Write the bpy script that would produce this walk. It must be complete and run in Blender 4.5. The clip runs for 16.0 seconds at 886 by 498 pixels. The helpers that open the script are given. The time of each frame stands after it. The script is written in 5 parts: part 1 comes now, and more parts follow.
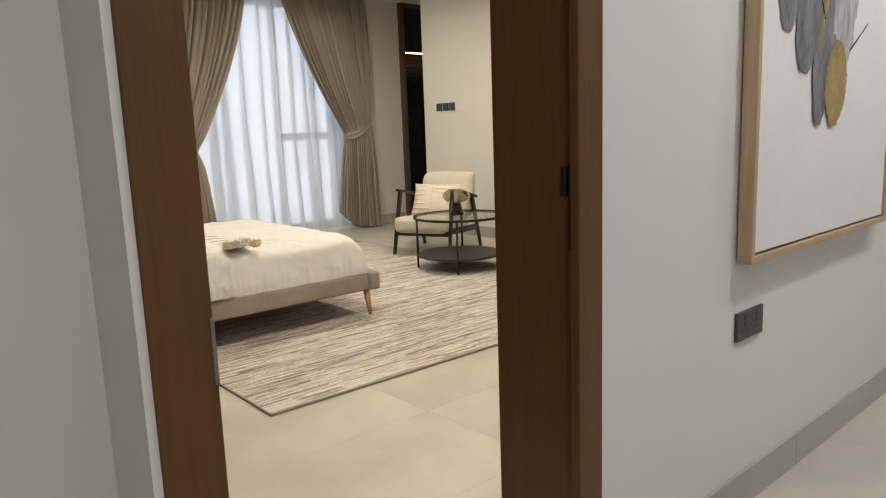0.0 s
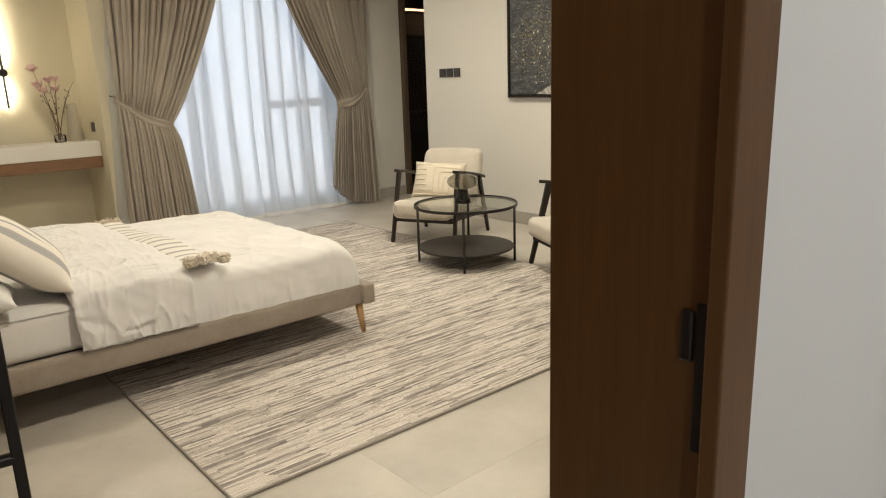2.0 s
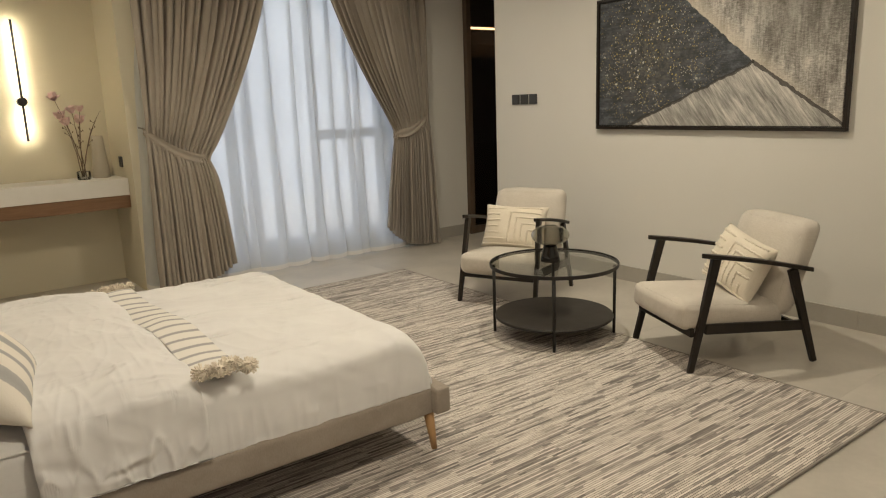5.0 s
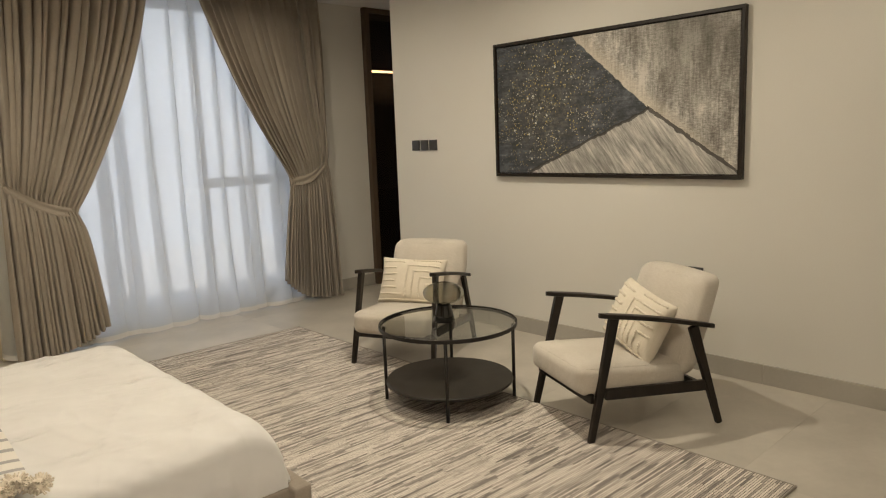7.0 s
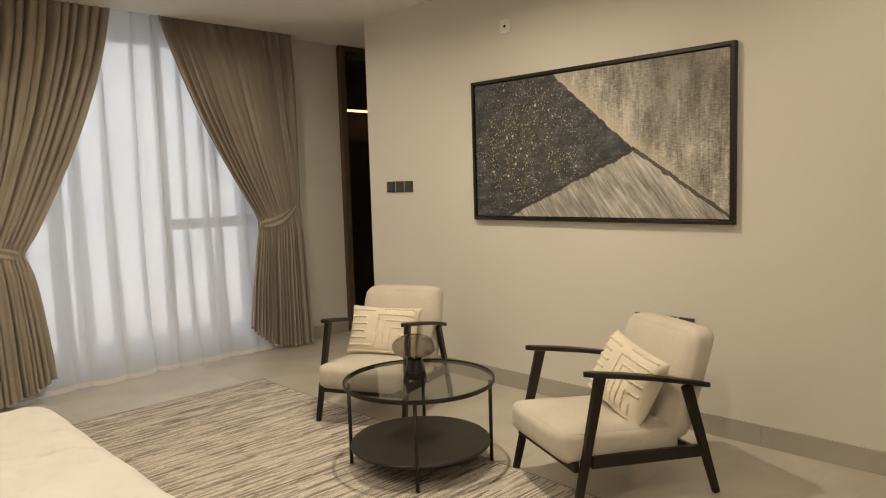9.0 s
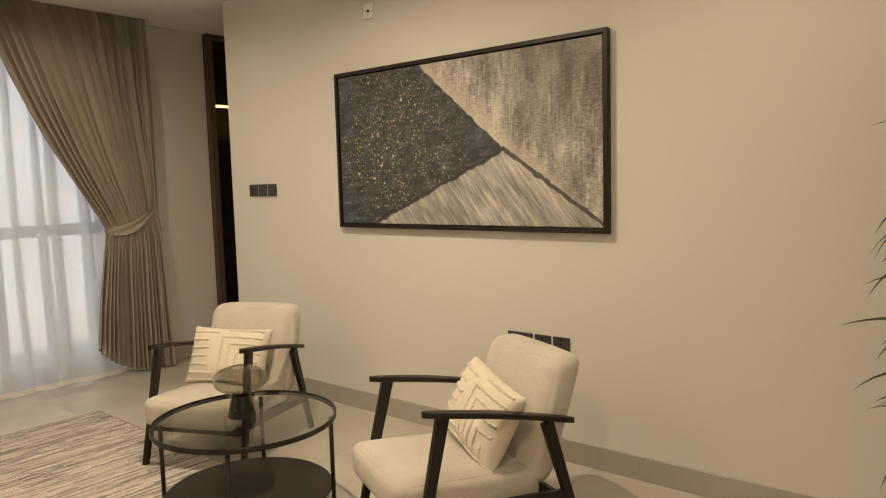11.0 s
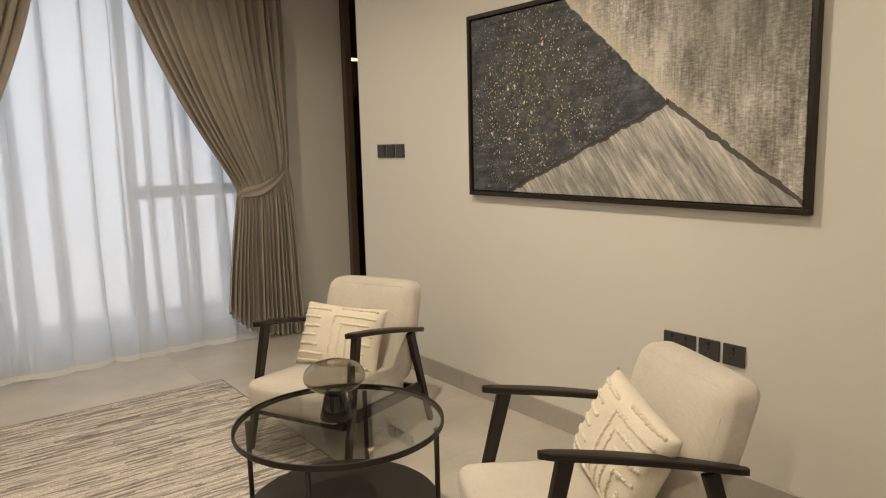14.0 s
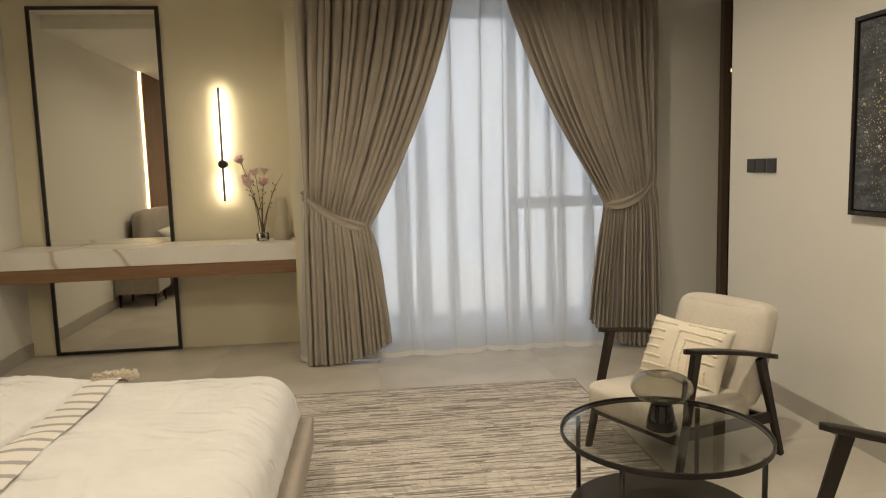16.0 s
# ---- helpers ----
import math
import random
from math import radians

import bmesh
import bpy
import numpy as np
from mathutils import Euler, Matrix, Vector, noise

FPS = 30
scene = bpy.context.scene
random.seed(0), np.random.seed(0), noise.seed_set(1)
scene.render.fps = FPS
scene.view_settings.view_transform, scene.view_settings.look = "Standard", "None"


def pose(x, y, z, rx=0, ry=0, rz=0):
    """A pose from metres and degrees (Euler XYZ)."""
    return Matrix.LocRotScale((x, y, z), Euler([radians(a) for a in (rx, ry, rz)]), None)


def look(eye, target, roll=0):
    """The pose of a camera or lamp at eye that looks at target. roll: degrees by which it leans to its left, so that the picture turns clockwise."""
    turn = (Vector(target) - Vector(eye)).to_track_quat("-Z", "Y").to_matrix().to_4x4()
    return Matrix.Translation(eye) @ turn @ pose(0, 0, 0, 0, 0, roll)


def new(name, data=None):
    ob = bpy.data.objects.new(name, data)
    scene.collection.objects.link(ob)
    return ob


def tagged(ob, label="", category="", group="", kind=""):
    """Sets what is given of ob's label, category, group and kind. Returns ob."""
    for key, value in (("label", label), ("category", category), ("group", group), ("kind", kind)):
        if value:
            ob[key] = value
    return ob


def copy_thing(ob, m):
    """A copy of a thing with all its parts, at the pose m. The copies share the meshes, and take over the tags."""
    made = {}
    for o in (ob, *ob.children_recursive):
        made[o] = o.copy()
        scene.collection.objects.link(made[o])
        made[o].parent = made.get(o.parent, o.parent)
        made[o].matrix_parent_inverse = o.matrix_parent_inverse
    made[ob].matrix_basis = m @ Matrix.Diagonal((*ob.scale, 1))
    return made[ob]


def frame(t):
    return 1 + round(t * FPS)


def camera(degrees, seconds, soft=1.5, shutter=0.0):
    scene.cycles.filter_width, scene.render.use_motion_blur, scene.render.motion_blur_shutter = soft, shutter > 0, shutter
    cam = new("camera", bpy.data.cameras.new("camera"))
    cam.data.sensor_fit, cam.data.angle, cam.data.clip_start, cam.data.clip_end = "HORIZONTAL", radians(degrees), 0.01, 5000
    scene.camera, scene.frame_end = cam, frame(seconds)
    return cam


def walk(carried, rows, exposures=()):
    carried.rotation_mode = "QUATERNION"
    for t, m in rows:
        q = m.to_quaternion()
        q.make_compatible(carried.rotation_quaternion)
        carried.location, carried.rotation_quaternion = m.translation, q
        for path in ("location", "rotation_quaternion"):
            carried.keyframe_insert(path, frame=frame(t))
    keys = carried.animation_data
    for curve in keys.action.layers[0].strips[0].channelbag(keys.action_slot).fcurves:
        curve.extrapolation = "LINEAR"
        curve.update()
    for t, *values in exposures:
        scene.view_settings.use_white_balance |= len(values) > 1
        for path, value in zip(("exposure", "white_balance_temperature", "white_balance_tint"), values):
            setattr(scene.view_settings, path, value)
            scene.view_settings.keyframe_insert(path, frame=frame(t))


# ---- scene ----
cam = camera(64.3, 16.0, 1.15)
PATH = [
    (0, (0.062, 0.222, 1.161), (1.364, 1.702, 0.828), -2.1),
    (0.5, (0.148, 0.411, 1.3), (1.466, 1.868, 0.926), -2.0),
    (1, (0.254, 0.518, 1.326), (1.589, 1.948, 0.91), -2.1),
    (1.5, (0.415, 0.642, 1.337), (1.746, 2.066, 0.889), -2.2),
    (2, (0.526, 0.779, 1.346), (1.807, 2.243, 0.879), -1.9),
    (2.5, (0.622, 0.955, 1.375), (1.849, 2.461, 0.898), -1.8),
    (3, (0.76, 1.12, 1.358), (1.948, 2.658, 0.886), -1.9),
    (5.3, (1.092, 1.712, 1.419), (2.284, 3.266, 1.026), -2.1),
    (5.5, (1.148, 1.735, 1.42), (2.355, 3.283, 1.037), -2.2),
    (6, (1.272, 1.769, 1.439), (2.537, 3.277, 1.084), -2.2),
    (6.5, (1.369, 1.775, 1.456), (2.689, 3.241, 1.126), -2.3),
    (7, (1.434, 1.778, 1.453), (2.79, 3.216, 1.146), -2.2),
    (7.5, (1.487, 1.842, 1.453), (2.862, 3.268, 1.18), -1.9),
    (8, (1.519, 1.921, 1.454), (2.903, 3.346, 1.227), -1.8),
    (8.2, (1.537, 1.936, 1.458), (2.924, 3.362, 1.244), -1.8),
    (10.3, (2.069, 1.993, 1.399), (3.55, 3.329, 1.251), -1.3),
    (10.5, (2.128, 2.015, 1.401), (3.634, 3.323, 1.248), -1.2),
    (11, (2.33, 2.005, 1.426), (3.869, 3.269, 1.24), -1.6),
    (11.5, (2.484, 1.998, 1.439), (4.058, 3.21, 1.21), -1.4),
    (12, (2.583, 2.025, 1.46), (4.172, 3.204, 1.171), -1.6),
    (12.5, (2.657, 2.148, 1.445), (4.244, 3.323, 1.129), -1.6),
    (13, (2.757, 2.26, 1.42), (4.295, 3.501, 1.107), -1.3),
    (13.5, (2.821, 2.308, 1.427), (4.228, 3.696, 1.121), -1.4),
    (14, (2.855, 2.339, 1.446), (4.064, 3.905, 1.152), -1.4),
    (14.5, (2.869, 2.335, 1.459), (3.813, 4.076, 1.179), -1.4),
    (15, (2.854, 2.322, 1.471), (3.538, 4.182, 1.204), -1.6),
    (15.5, (2.902, 2.24, 1.456), (3.339, 4.176, 1.211), -1.6),
    (16, (2.946, 2.108, 1.461), (3.183, 4.08, 1.228), -1.6),
]
EXPOSURES = [(0, 0.68, 6300, 9), (1.5, 0.68, 6250, 9), (3.0, 0.61, 6300, 10), (5.5, 0.24, 6450, 10), (7.5, 0.32, 6600, 11), (11.0, 0.42, 7500, 14), (12.5, 0.54, 6700, 11), (13.0, 0.58, 6600, 10), (14.0, 0.44, 6700, 12), (16, 0.32, 6700, 10)]
walk(cam, [(t, look(eye, target, roll)) for t, eye, target, roll in PATH], EXPOSURES)
SKY = 0.15
# x, y, share; the last two are unseen, added to brighten niche and curtain wall
ROOM_LAMPS = ((4.0, 4.48, 1.35), (1.9, 4.6, 0.45), (4.65, 2.7, 0.22), (1.9, 2.5, 1.25), (1.7, 6.5, 0.55), (4.2, 6.4, 0.4))
ROOM_WATTS, ROOM_COLOUR = 17.0, (1.0, 0.89, 0.69)
HALL_LAMPS = ((2.3, 0.35), (0.2, -0.4), (3.9, 0.2))
HALL_WATTS, HALL_COLOUR = 10.5, (1.0, 0.985, 0.955)

# ---- world, sun and lamps ----
world = bpy.data.worlds.new("world")
scene.world = world
world.use_nodes = True
wn = world.node_tree
sky = wn.nodes.new("ShaderNodeTexSky")
sky.sky_type, sky.sun_disc = "NISHITA", False
sky.sun_elevation, sky.sun_rotation = radians(38), radians(150)
wn.links.new(sky.outputs[0], wn.nodes["Background"].inputs[0])
wn.nodes["Background"].inputs[1].default_value = SKY
sun = new("sun", bpy.data.lights.new("sun", "SUN"))
sun.data.energy, sun.data.angle, sun.data.color = 3.9, radians(6), (1.0, 0.96, 0.90)
sun.matrix_world = look((0, 0, 20), (6.0, 12.0, 0))

# ---- materials ----
def material(name, base, rough=0.6, metal=0.0, spec=0.5):
    m = bpy.data.materials.new(name)
    m.use_nodes = True
    b = m.node_tree.nodes["Principled BSDF"]
    b.inputs["Base Color"].default_value = (*base, 1)
    b.inputs["Roughness"].default_value = rough
    b.inputs["Metallic"].default_value = metal
    b.inputs["Specular IOR Level"].default_value = spec
    return m, m.node_tree, b


def node(nt, kind, **values):
    n = nt.nodes.new(kind)
    for key, value in values.items():
        if key in n.inputs:
            n.inputs[key].default_value = value
    return n


def coords(nt, scale=(1, 1, 1), rot=(0, 0, 0)):
    tc = nt.nodes.new("ShaderNodeTexCoord")
    mp = nt.nodes.new("ShaderNodeMapping")
    mp.inputs["Scale"].default_value = scale
    mp.inputs["Rotation"].default_value = [radians(a) for a in rot]
    nt.links.new(tc.outputs["Object"], mp.inputs["Vector"])
    return mp.outputs[0]


def slanted(nt, scale, angle):
    """Coordinates turned in the plane of a hung canvas, then stretched along the turned axes."""
    tc = nt.nodes.new("ShaderNodeTexCoord")
    mp, sc = nt.nodes.new("ShaderNodeMapping"), nt.nodes.new("ShaderNodeMapping")
    mp.inputs["Rotation"].default_value = (0, radians(angle), 0)
    sc.inputs["Scale"].default_value = scale
    nt.links.new(tc.outputs["Object"], mp.inputs["Vector"])
    nt.links.new(mp.outputs[0], sc.inputs["Vector"])
    return sc.outputs[0]


def ramp(nt, src, stops):
    r = nt.nodes.new("ShaderNodeValToRGB")
    e = r.color_ramp.elements
    while len(e) < len(stops):
        e.new(0.5)
    for el, (p, c) in zip(e, stops):
        el.position, el.color = p, (*c, 1)
    nt.links.new(src, r.inputs[0])
    return r.outputs[0]


def mixed(nt, a, b, fac, how="MIX"):
    m = nt.nodes.new("ShaderNodeMix")
    m.data_type, m.blend_type = "RGBA", how
    for sock, v in ((m.inputs[0], fac), (m.inputs[6], a), (m.inputs[7], b)):
        if isinstance(v, (int, float)):
            sock.default_value = v
        elif isinstance(v, tuple):
            sock.default_value = (*v, 1)
        else:
            nt.links.new(v, sock)
    return m.outputs[2]


def bump(nt, b, src, strength, distance=0.01):
    n = nt.nodes.new("ShaderNodeBump")
    n.inputs["Strength"].default_value, n.inputs["Distance"].default_value = strength, distance
    nt.links.new(src, n.inputs["Height"])
    nt.links.new(n.outputs[0], b.inputs["Normal"])


def noise_tex(nt, vec, scale, detail=4, rough=0.55, dist=0.0):
    n = node(nt, "ShaderNodeTexNoise", Scale=scale, Detail=detail, Roughness=rough, Distortion=dist)
    nt.links.new(vec, n.inputs["Vector"])
    return n.outputs[0]


def mottled(name, lo, hi, scale, rough=0.6, bump_scale=60, bump_strength=0.15, stretch=(1, 1, 1), metal=0.0, spec=0.5, fine=0.35, distance=0.004):
    """A surface with a broad and a fine variation of tone, and a fine relief."""
    m, nt, b = material(name, lo, rough, metal, spec)
    v = coords(nt, stretch)
    broad = ramp(nt, noise_tex(nt, v, scale), [(0.3, lo), (0.7, hi)])
    grain = ramp(nt, noise_tex(nt, v, bump_scale, 3), [(0.3, lo), (0.7, hi)])
    nt.links.new(mixed(nt, broad, grain, fine), b.inputs["Base Color"])
    bump(nt, b, noise_tex(nt, v, bump_scale, 3), bump_strength, distance)
    rr = nt.nodes.new("ShaderNodeMapRange")
    rr.inputs["To Min"].default_value, rr.inputs["To Max"].default_value = max(rough - 0.07, 0.03), min(rough + 0.07, 1)
    nt.links.new(noise_tex(nt, v, scale * 2), rr.inputs[0])
    nt.links.new(rr.outputs[0], b.inputs["Roughness"])
    return m


def woven(name, lo, hi, thread=700, rough=0.9, bump_strength=0.4, sheen=0.2, slub=40):
    """Cloth: two crossing sets of threads over a slubbed tone."""
    m, nt, b = material(name, lo, rough, 0, 0.25)
    b.inputs["Sheen Weight"].default_value = sheen
    v1, v2 = coords(nt, (thread / 14, thread, thread / 14)), coords(nt, (thread, thread / 14, thread / 3))
    t1, t2 = noise_tex(nt, v1, 1.0, 2), noise_tex(nt, v2, 1.0, 2)
    weave = mixed(nt, t1, t2, 0.5)
    broad = noise_tex(nt, coords(nt), slub / 10, 4)
    nt.links.new(mixed(nt, ramp(nt, broad, [(0.3, lo), (0.7, hi)]), ramp(nt, weave, [(0.35, lo), (0.65, hi)]), 0.5), b.inputs["Base Color"])
    bump(nt, b, weave, bump_strength, 0.002)
    return m


def wood(name, dark, light, rough=0.4, scale=1.0, along="z", spec=0.4):
    m, nt, b = material(name, dark, rough, 0, spec)
    k = {"x": (0.06, 1, 1), "y": (1, 0.06, 1), "z": (1, 1, 0.06)}[along]
    v = coords(nt, tuple(scale * c for c in k))
    info = nt.nodes.new("ShaderNodeObjectInfo")
    grain = noise_tex(nt, v, 22, 6, 0.6, 0.6)
    fine = noise_tex(nt, v, 110, 3)
    col = mixed(nt, ramp(nt, grain, [(0.3, dark), (0.7, light)]), ramp(nt, fine, [(0.35, dark), (0.65, light)]), 0.35)
    nt.links.new(col, b.inputs["Base Color"])
    bump(nt, b, fine, 0.12, 0.002)
    return m


PAINT = mottled("wall_paint", (0.71, 0.685, 0.63), (0.75, 0.725, 0.67), 0.8, 0.75, 140, 0.06, spec=0.3)
# the warm lamp glow in the niche is put into this yellower wall colour
PAINT_NICHE_LIT = mottled("warm_lit_niche_paint", (0.68, 0.62, 0.47), (0.72, 0.66, 0.51), 0.8, 0.75, 140, 0.06, spec=0.3)
PAINT_HALL = mottled("hall_wall_paint", (0.70, 0.69, 0.665), (0.74, 0.73, 0.70), 0.8, 0.7, 140, 0.06, spec=0.3)
CEILING = mottled("ceiling_paint", (0.78, 0.76, 0.73), (0.82, 0.80, 0.77), 0.6, 0.85, 120, 0.04, spec=0.2)
TILE = mottled("floor_tile", (0.425, 0.39, 0.34), (0.575, 0.53, 0.465), 2.6, 0.36, 40, 0.03, spec=0.5, fine=0.12)
TILE_BASE = mottled("baseboard_tile", (0.37, 0.345, 0.30), (0.45, 0.42, 0.37), 2.2, 0.35, 45, 0.05, fine=0.2)
GROUT = mottled("grout", (0.45, 0.42, 0.375), (0.52, 0.485, 0.43), 8, 0.9, 90, 0.1)
DOOR_WOOD = wood("door_wood", (0.096, 0.041, 0.011), (0.138, 0.063, 0.018), 0.45)
PANEL_WOOD = wood("panel_wood", (0.16, 0.085, 0.04), (0.26, 0.15, 0.075), 0.45)
CONSOLE_WOOD = wood("console_wood", (0.17, 0.09, 0.045), (0.26, 0.15, 0.08), 0.45, along="x")
BLACK_WOOD = wood("black_wood", (0.009, 0.006, 0.004), (0.020, 0.013, 0.009), 0.42)
LEG_WOOD = wood("leg_wood", (0.42, 0.24, 0.10), (0.58, 0.36, 0.17), 0.45)
OAK = wood("oak_frame", (0.42, 0.29, 0.17), (0.56, 0.41, 0.26), 0.5)
BLACK_METAL = mottled("black_metal", (0.014, 0.012, 0.011), (0.026, 0.022, 0.02), 6, 0.42, 300, 0.03, metal=0.3)
SHELF_BLACK = mottled("black_board", (0.013, 0.009, 0.007), (0.021, 0.015, 0.011), 4, 0.5, 200, 0.03)
STEEL = mottled("brushed_steel", (0.20, 0.19, 0.185), (0.30, 0.29, 0.28), 10, 0.5, 200, 0.03, metal=0.9)
PLASTIC_GREY = mottled("anthracite_plastic", (0.045, 0.043, 0.043), (0.06, 0.057, 0.056), 5, 0.38, 300, 0.02)
PLASTIC_WHITE = mottled("white_plastic", (0.82, 0.81, 0.78), (0.86, 0.85, 0.82), 5, 0.4, 300, 0.02)
UPHOLSTERY = woven("cream_upholstery", (0.52, 0.468, 0.40), (0.66, 0.61, 0.54), 420)
BED_FABRIC = woven("taupe_bed_fabric", (0.27, 0.225, 0.185), (0.37, 0.32, 0.27), 300)
LINEN = woven("white_bed_linen", (0.72, 0.70, 0.68), (0.78, 0.765, 0.745), 900, 0.8, 0.08, 0.1)
def duvet_material():
    m, nt, b = material("creased_duvet_cotton", (0.75, 0.72, 0.69), 0.8, 0, 0.25)
    b.inputs["Sheen Weight"].default_value = 0.1
    crease = node(nt, "ShaderNodeTexNoise", Scale=1.0, Detail=3.0, Roughness=0.55, Distortion=1.6)
    crease.noise_type = "RIDGED_MULTIFRACTAL"
    nt.links.new(coords(nt, (3.2, 8.5, 5.0), (0, 0, 24)), crease.inputs["Vector"])
    calm = ramp(nt, noise_tex(nt, coords(nt), 1.8, 3), [(0.36, (0.1, 0.1, 0.1)), (0.60, (1, 1, 1))])
    height = mixed(nt, (0, 0, 0), crease.outputs[0], calm)
    tone = ramp(nt, noise_tex(nt, coords(nt), 5.0, 4), [(0.3, (0.72, 0.70, 0.685)), (0.7, (0.78, 0.765, 0.75))])
    nt.links.new(tone, b.inputs["Base Color"])
    bump(nt, b, height, 0.9, 0.035)
    return m


DUVET = duvet_material()
PILLOW_COTTON = woven("cream_tufted_cotton", (0.70, 0.63, 0.51), (0.80, 0.73, 0.62), 260, 0.95, 0.5)
CURTAIN = woven("taupe_curtain_cloth", (0.325, 0.284, 0.238), (0.40, 0.355, 0.303), 380, 0.85, 0.2, 0.15)
TASSEL = woven("tassel_yarn", (0.66, 0.58, 0.47), (0.80, 0.73, 0.62), 200, 0.95, 0.6)


def sheer_material():
    m, nt, b = material("white_sheer_voile", (0.90, 0.89, 0.87), 0.9, 0, 0.1)
    out = nt.nodes["Material Output"]
    # white cloth; the blue of the daylight is put into the translucent colour
    tr = node(nt, "ShaderNodeBsdfTranslucent", Color=(0.85, 0.89, 0.95, 1))
    clear = node(nt, "ShaderNodeBsdfTransparent", Color=(1, 1, 1, 1))
    a, c = nt.nodes.new("ShaderNodeMixShader"), nt.nodes.new("ShaderNodeMixShader")
    a.inputs[0].default_value = 0.66
    nt.links.new(b.outputs[0], a.inputs[1])
    nt.links.new(tr.outputs[0], a.inputs[2])
    weave = noise_tex(nt, coords(nt, (500, 40, 500)), 1.0, 2)
    mr = nt.nodes.new("ShaderNodeMapRange")
    mr.inputs["To Min"].default_value, mr.inputs["To Max"].default_value = 0.60, 0.84
    nt.links.new(weave, mr.inputs[0])
    nt.links.new(mr.outputs[0], c.inputs[0])
    nt.links.new(clear.outputs[0], c.inputs[1])
    nt.links.new(a.outputs[0], c.inputs[2])
    nt.links.new(c.outputs[0], out.inputs[0])
    return m


def glass_material(name, tint, rough=0.0, ior=1.45):
    m, nt, b = material(name, tint, rough)
    b.inputs["Transmission Weight"].default_value = 1.0
    b.inputs["IOR"].default_value = ior
    return m


def thin_glass(name, tint, gloss=0.12):
    """A thin pane: tinted, clear straight through, with a Fresnel gloss."""
    m, nt, b = material(name, tint, 0.02)
    out = nt.nodes["Material Output"]
    clear = node(nt, "ShaderNodeBsdfTransparent", Color=(*tint, 1))
    gl = node(nt, "ShaderNodeBsdfGlossy", Roughness=0.01)
    lw = node(nt, "ShaderNodeLayerWeight", Blend=0.22)
    mr = nt.nodes.new("ShaderNodeMapRange")
    mr.inputs["To Min"].default_value, mr.inputs["To Max"].default_value = 0.03, gloss * 4
    nt.links.new(lw.outputs["Facing"], mr.inputs[0])
    mx = nt.nodes.new("ShaderNodeMixShader")
    nt.links.new(mr.outputs[0], mx.inputs[0])
    nt.links.new(clear.outputs[0], mx.inputs[1])
    nt.links.new(gl.outputs[0], mx.inputs[2])
    nt.links.new(mx.outputs[0], out.inputs[0])
    return m


def glow(name, colour, strength):
    m, nt, b = material(name, colour, 0.5)
    b.inputs["Emission Color"].default_value = (*colour, 1)
    b.inputs["Emission Strength"].default_value = strength
    return m


def marble_material():
    m, nt, b = material("white_marble", (0.75, 0.72, 0.66), 0.38)
    v = coords(nt, (1, 1, 1), (0, 40, 20))
    w = node(nt, "ShaderNodeTexWave", Scale=0.55, Distortion=9.0, Detail=4.0)
    w.inputs["Detail Scale"].default_value = 1.2
    nt.links.new(v, w.inputs["Vector"])
    vein = ramp(nt, w.outputs[0], [(0.0, (0.50, 0.42, 0.33)), (0.012, (0.66, 0.60, 0.52)), (0.04, (0.76, 0.73, 0.68)), (1.0, (0.79, 0.765, 0.72))])
    cloud = ramp(nt, noise_tex(nt, v, 3, 5), [(0.3, (0.90, 0.89, 0.87)), (0.7, (1, 1, 1))])
    nt.links.new(mixed(nt, vein, cloud, 1.0, "MULTIPLY"), b.inputs["Base Color"])
    return m


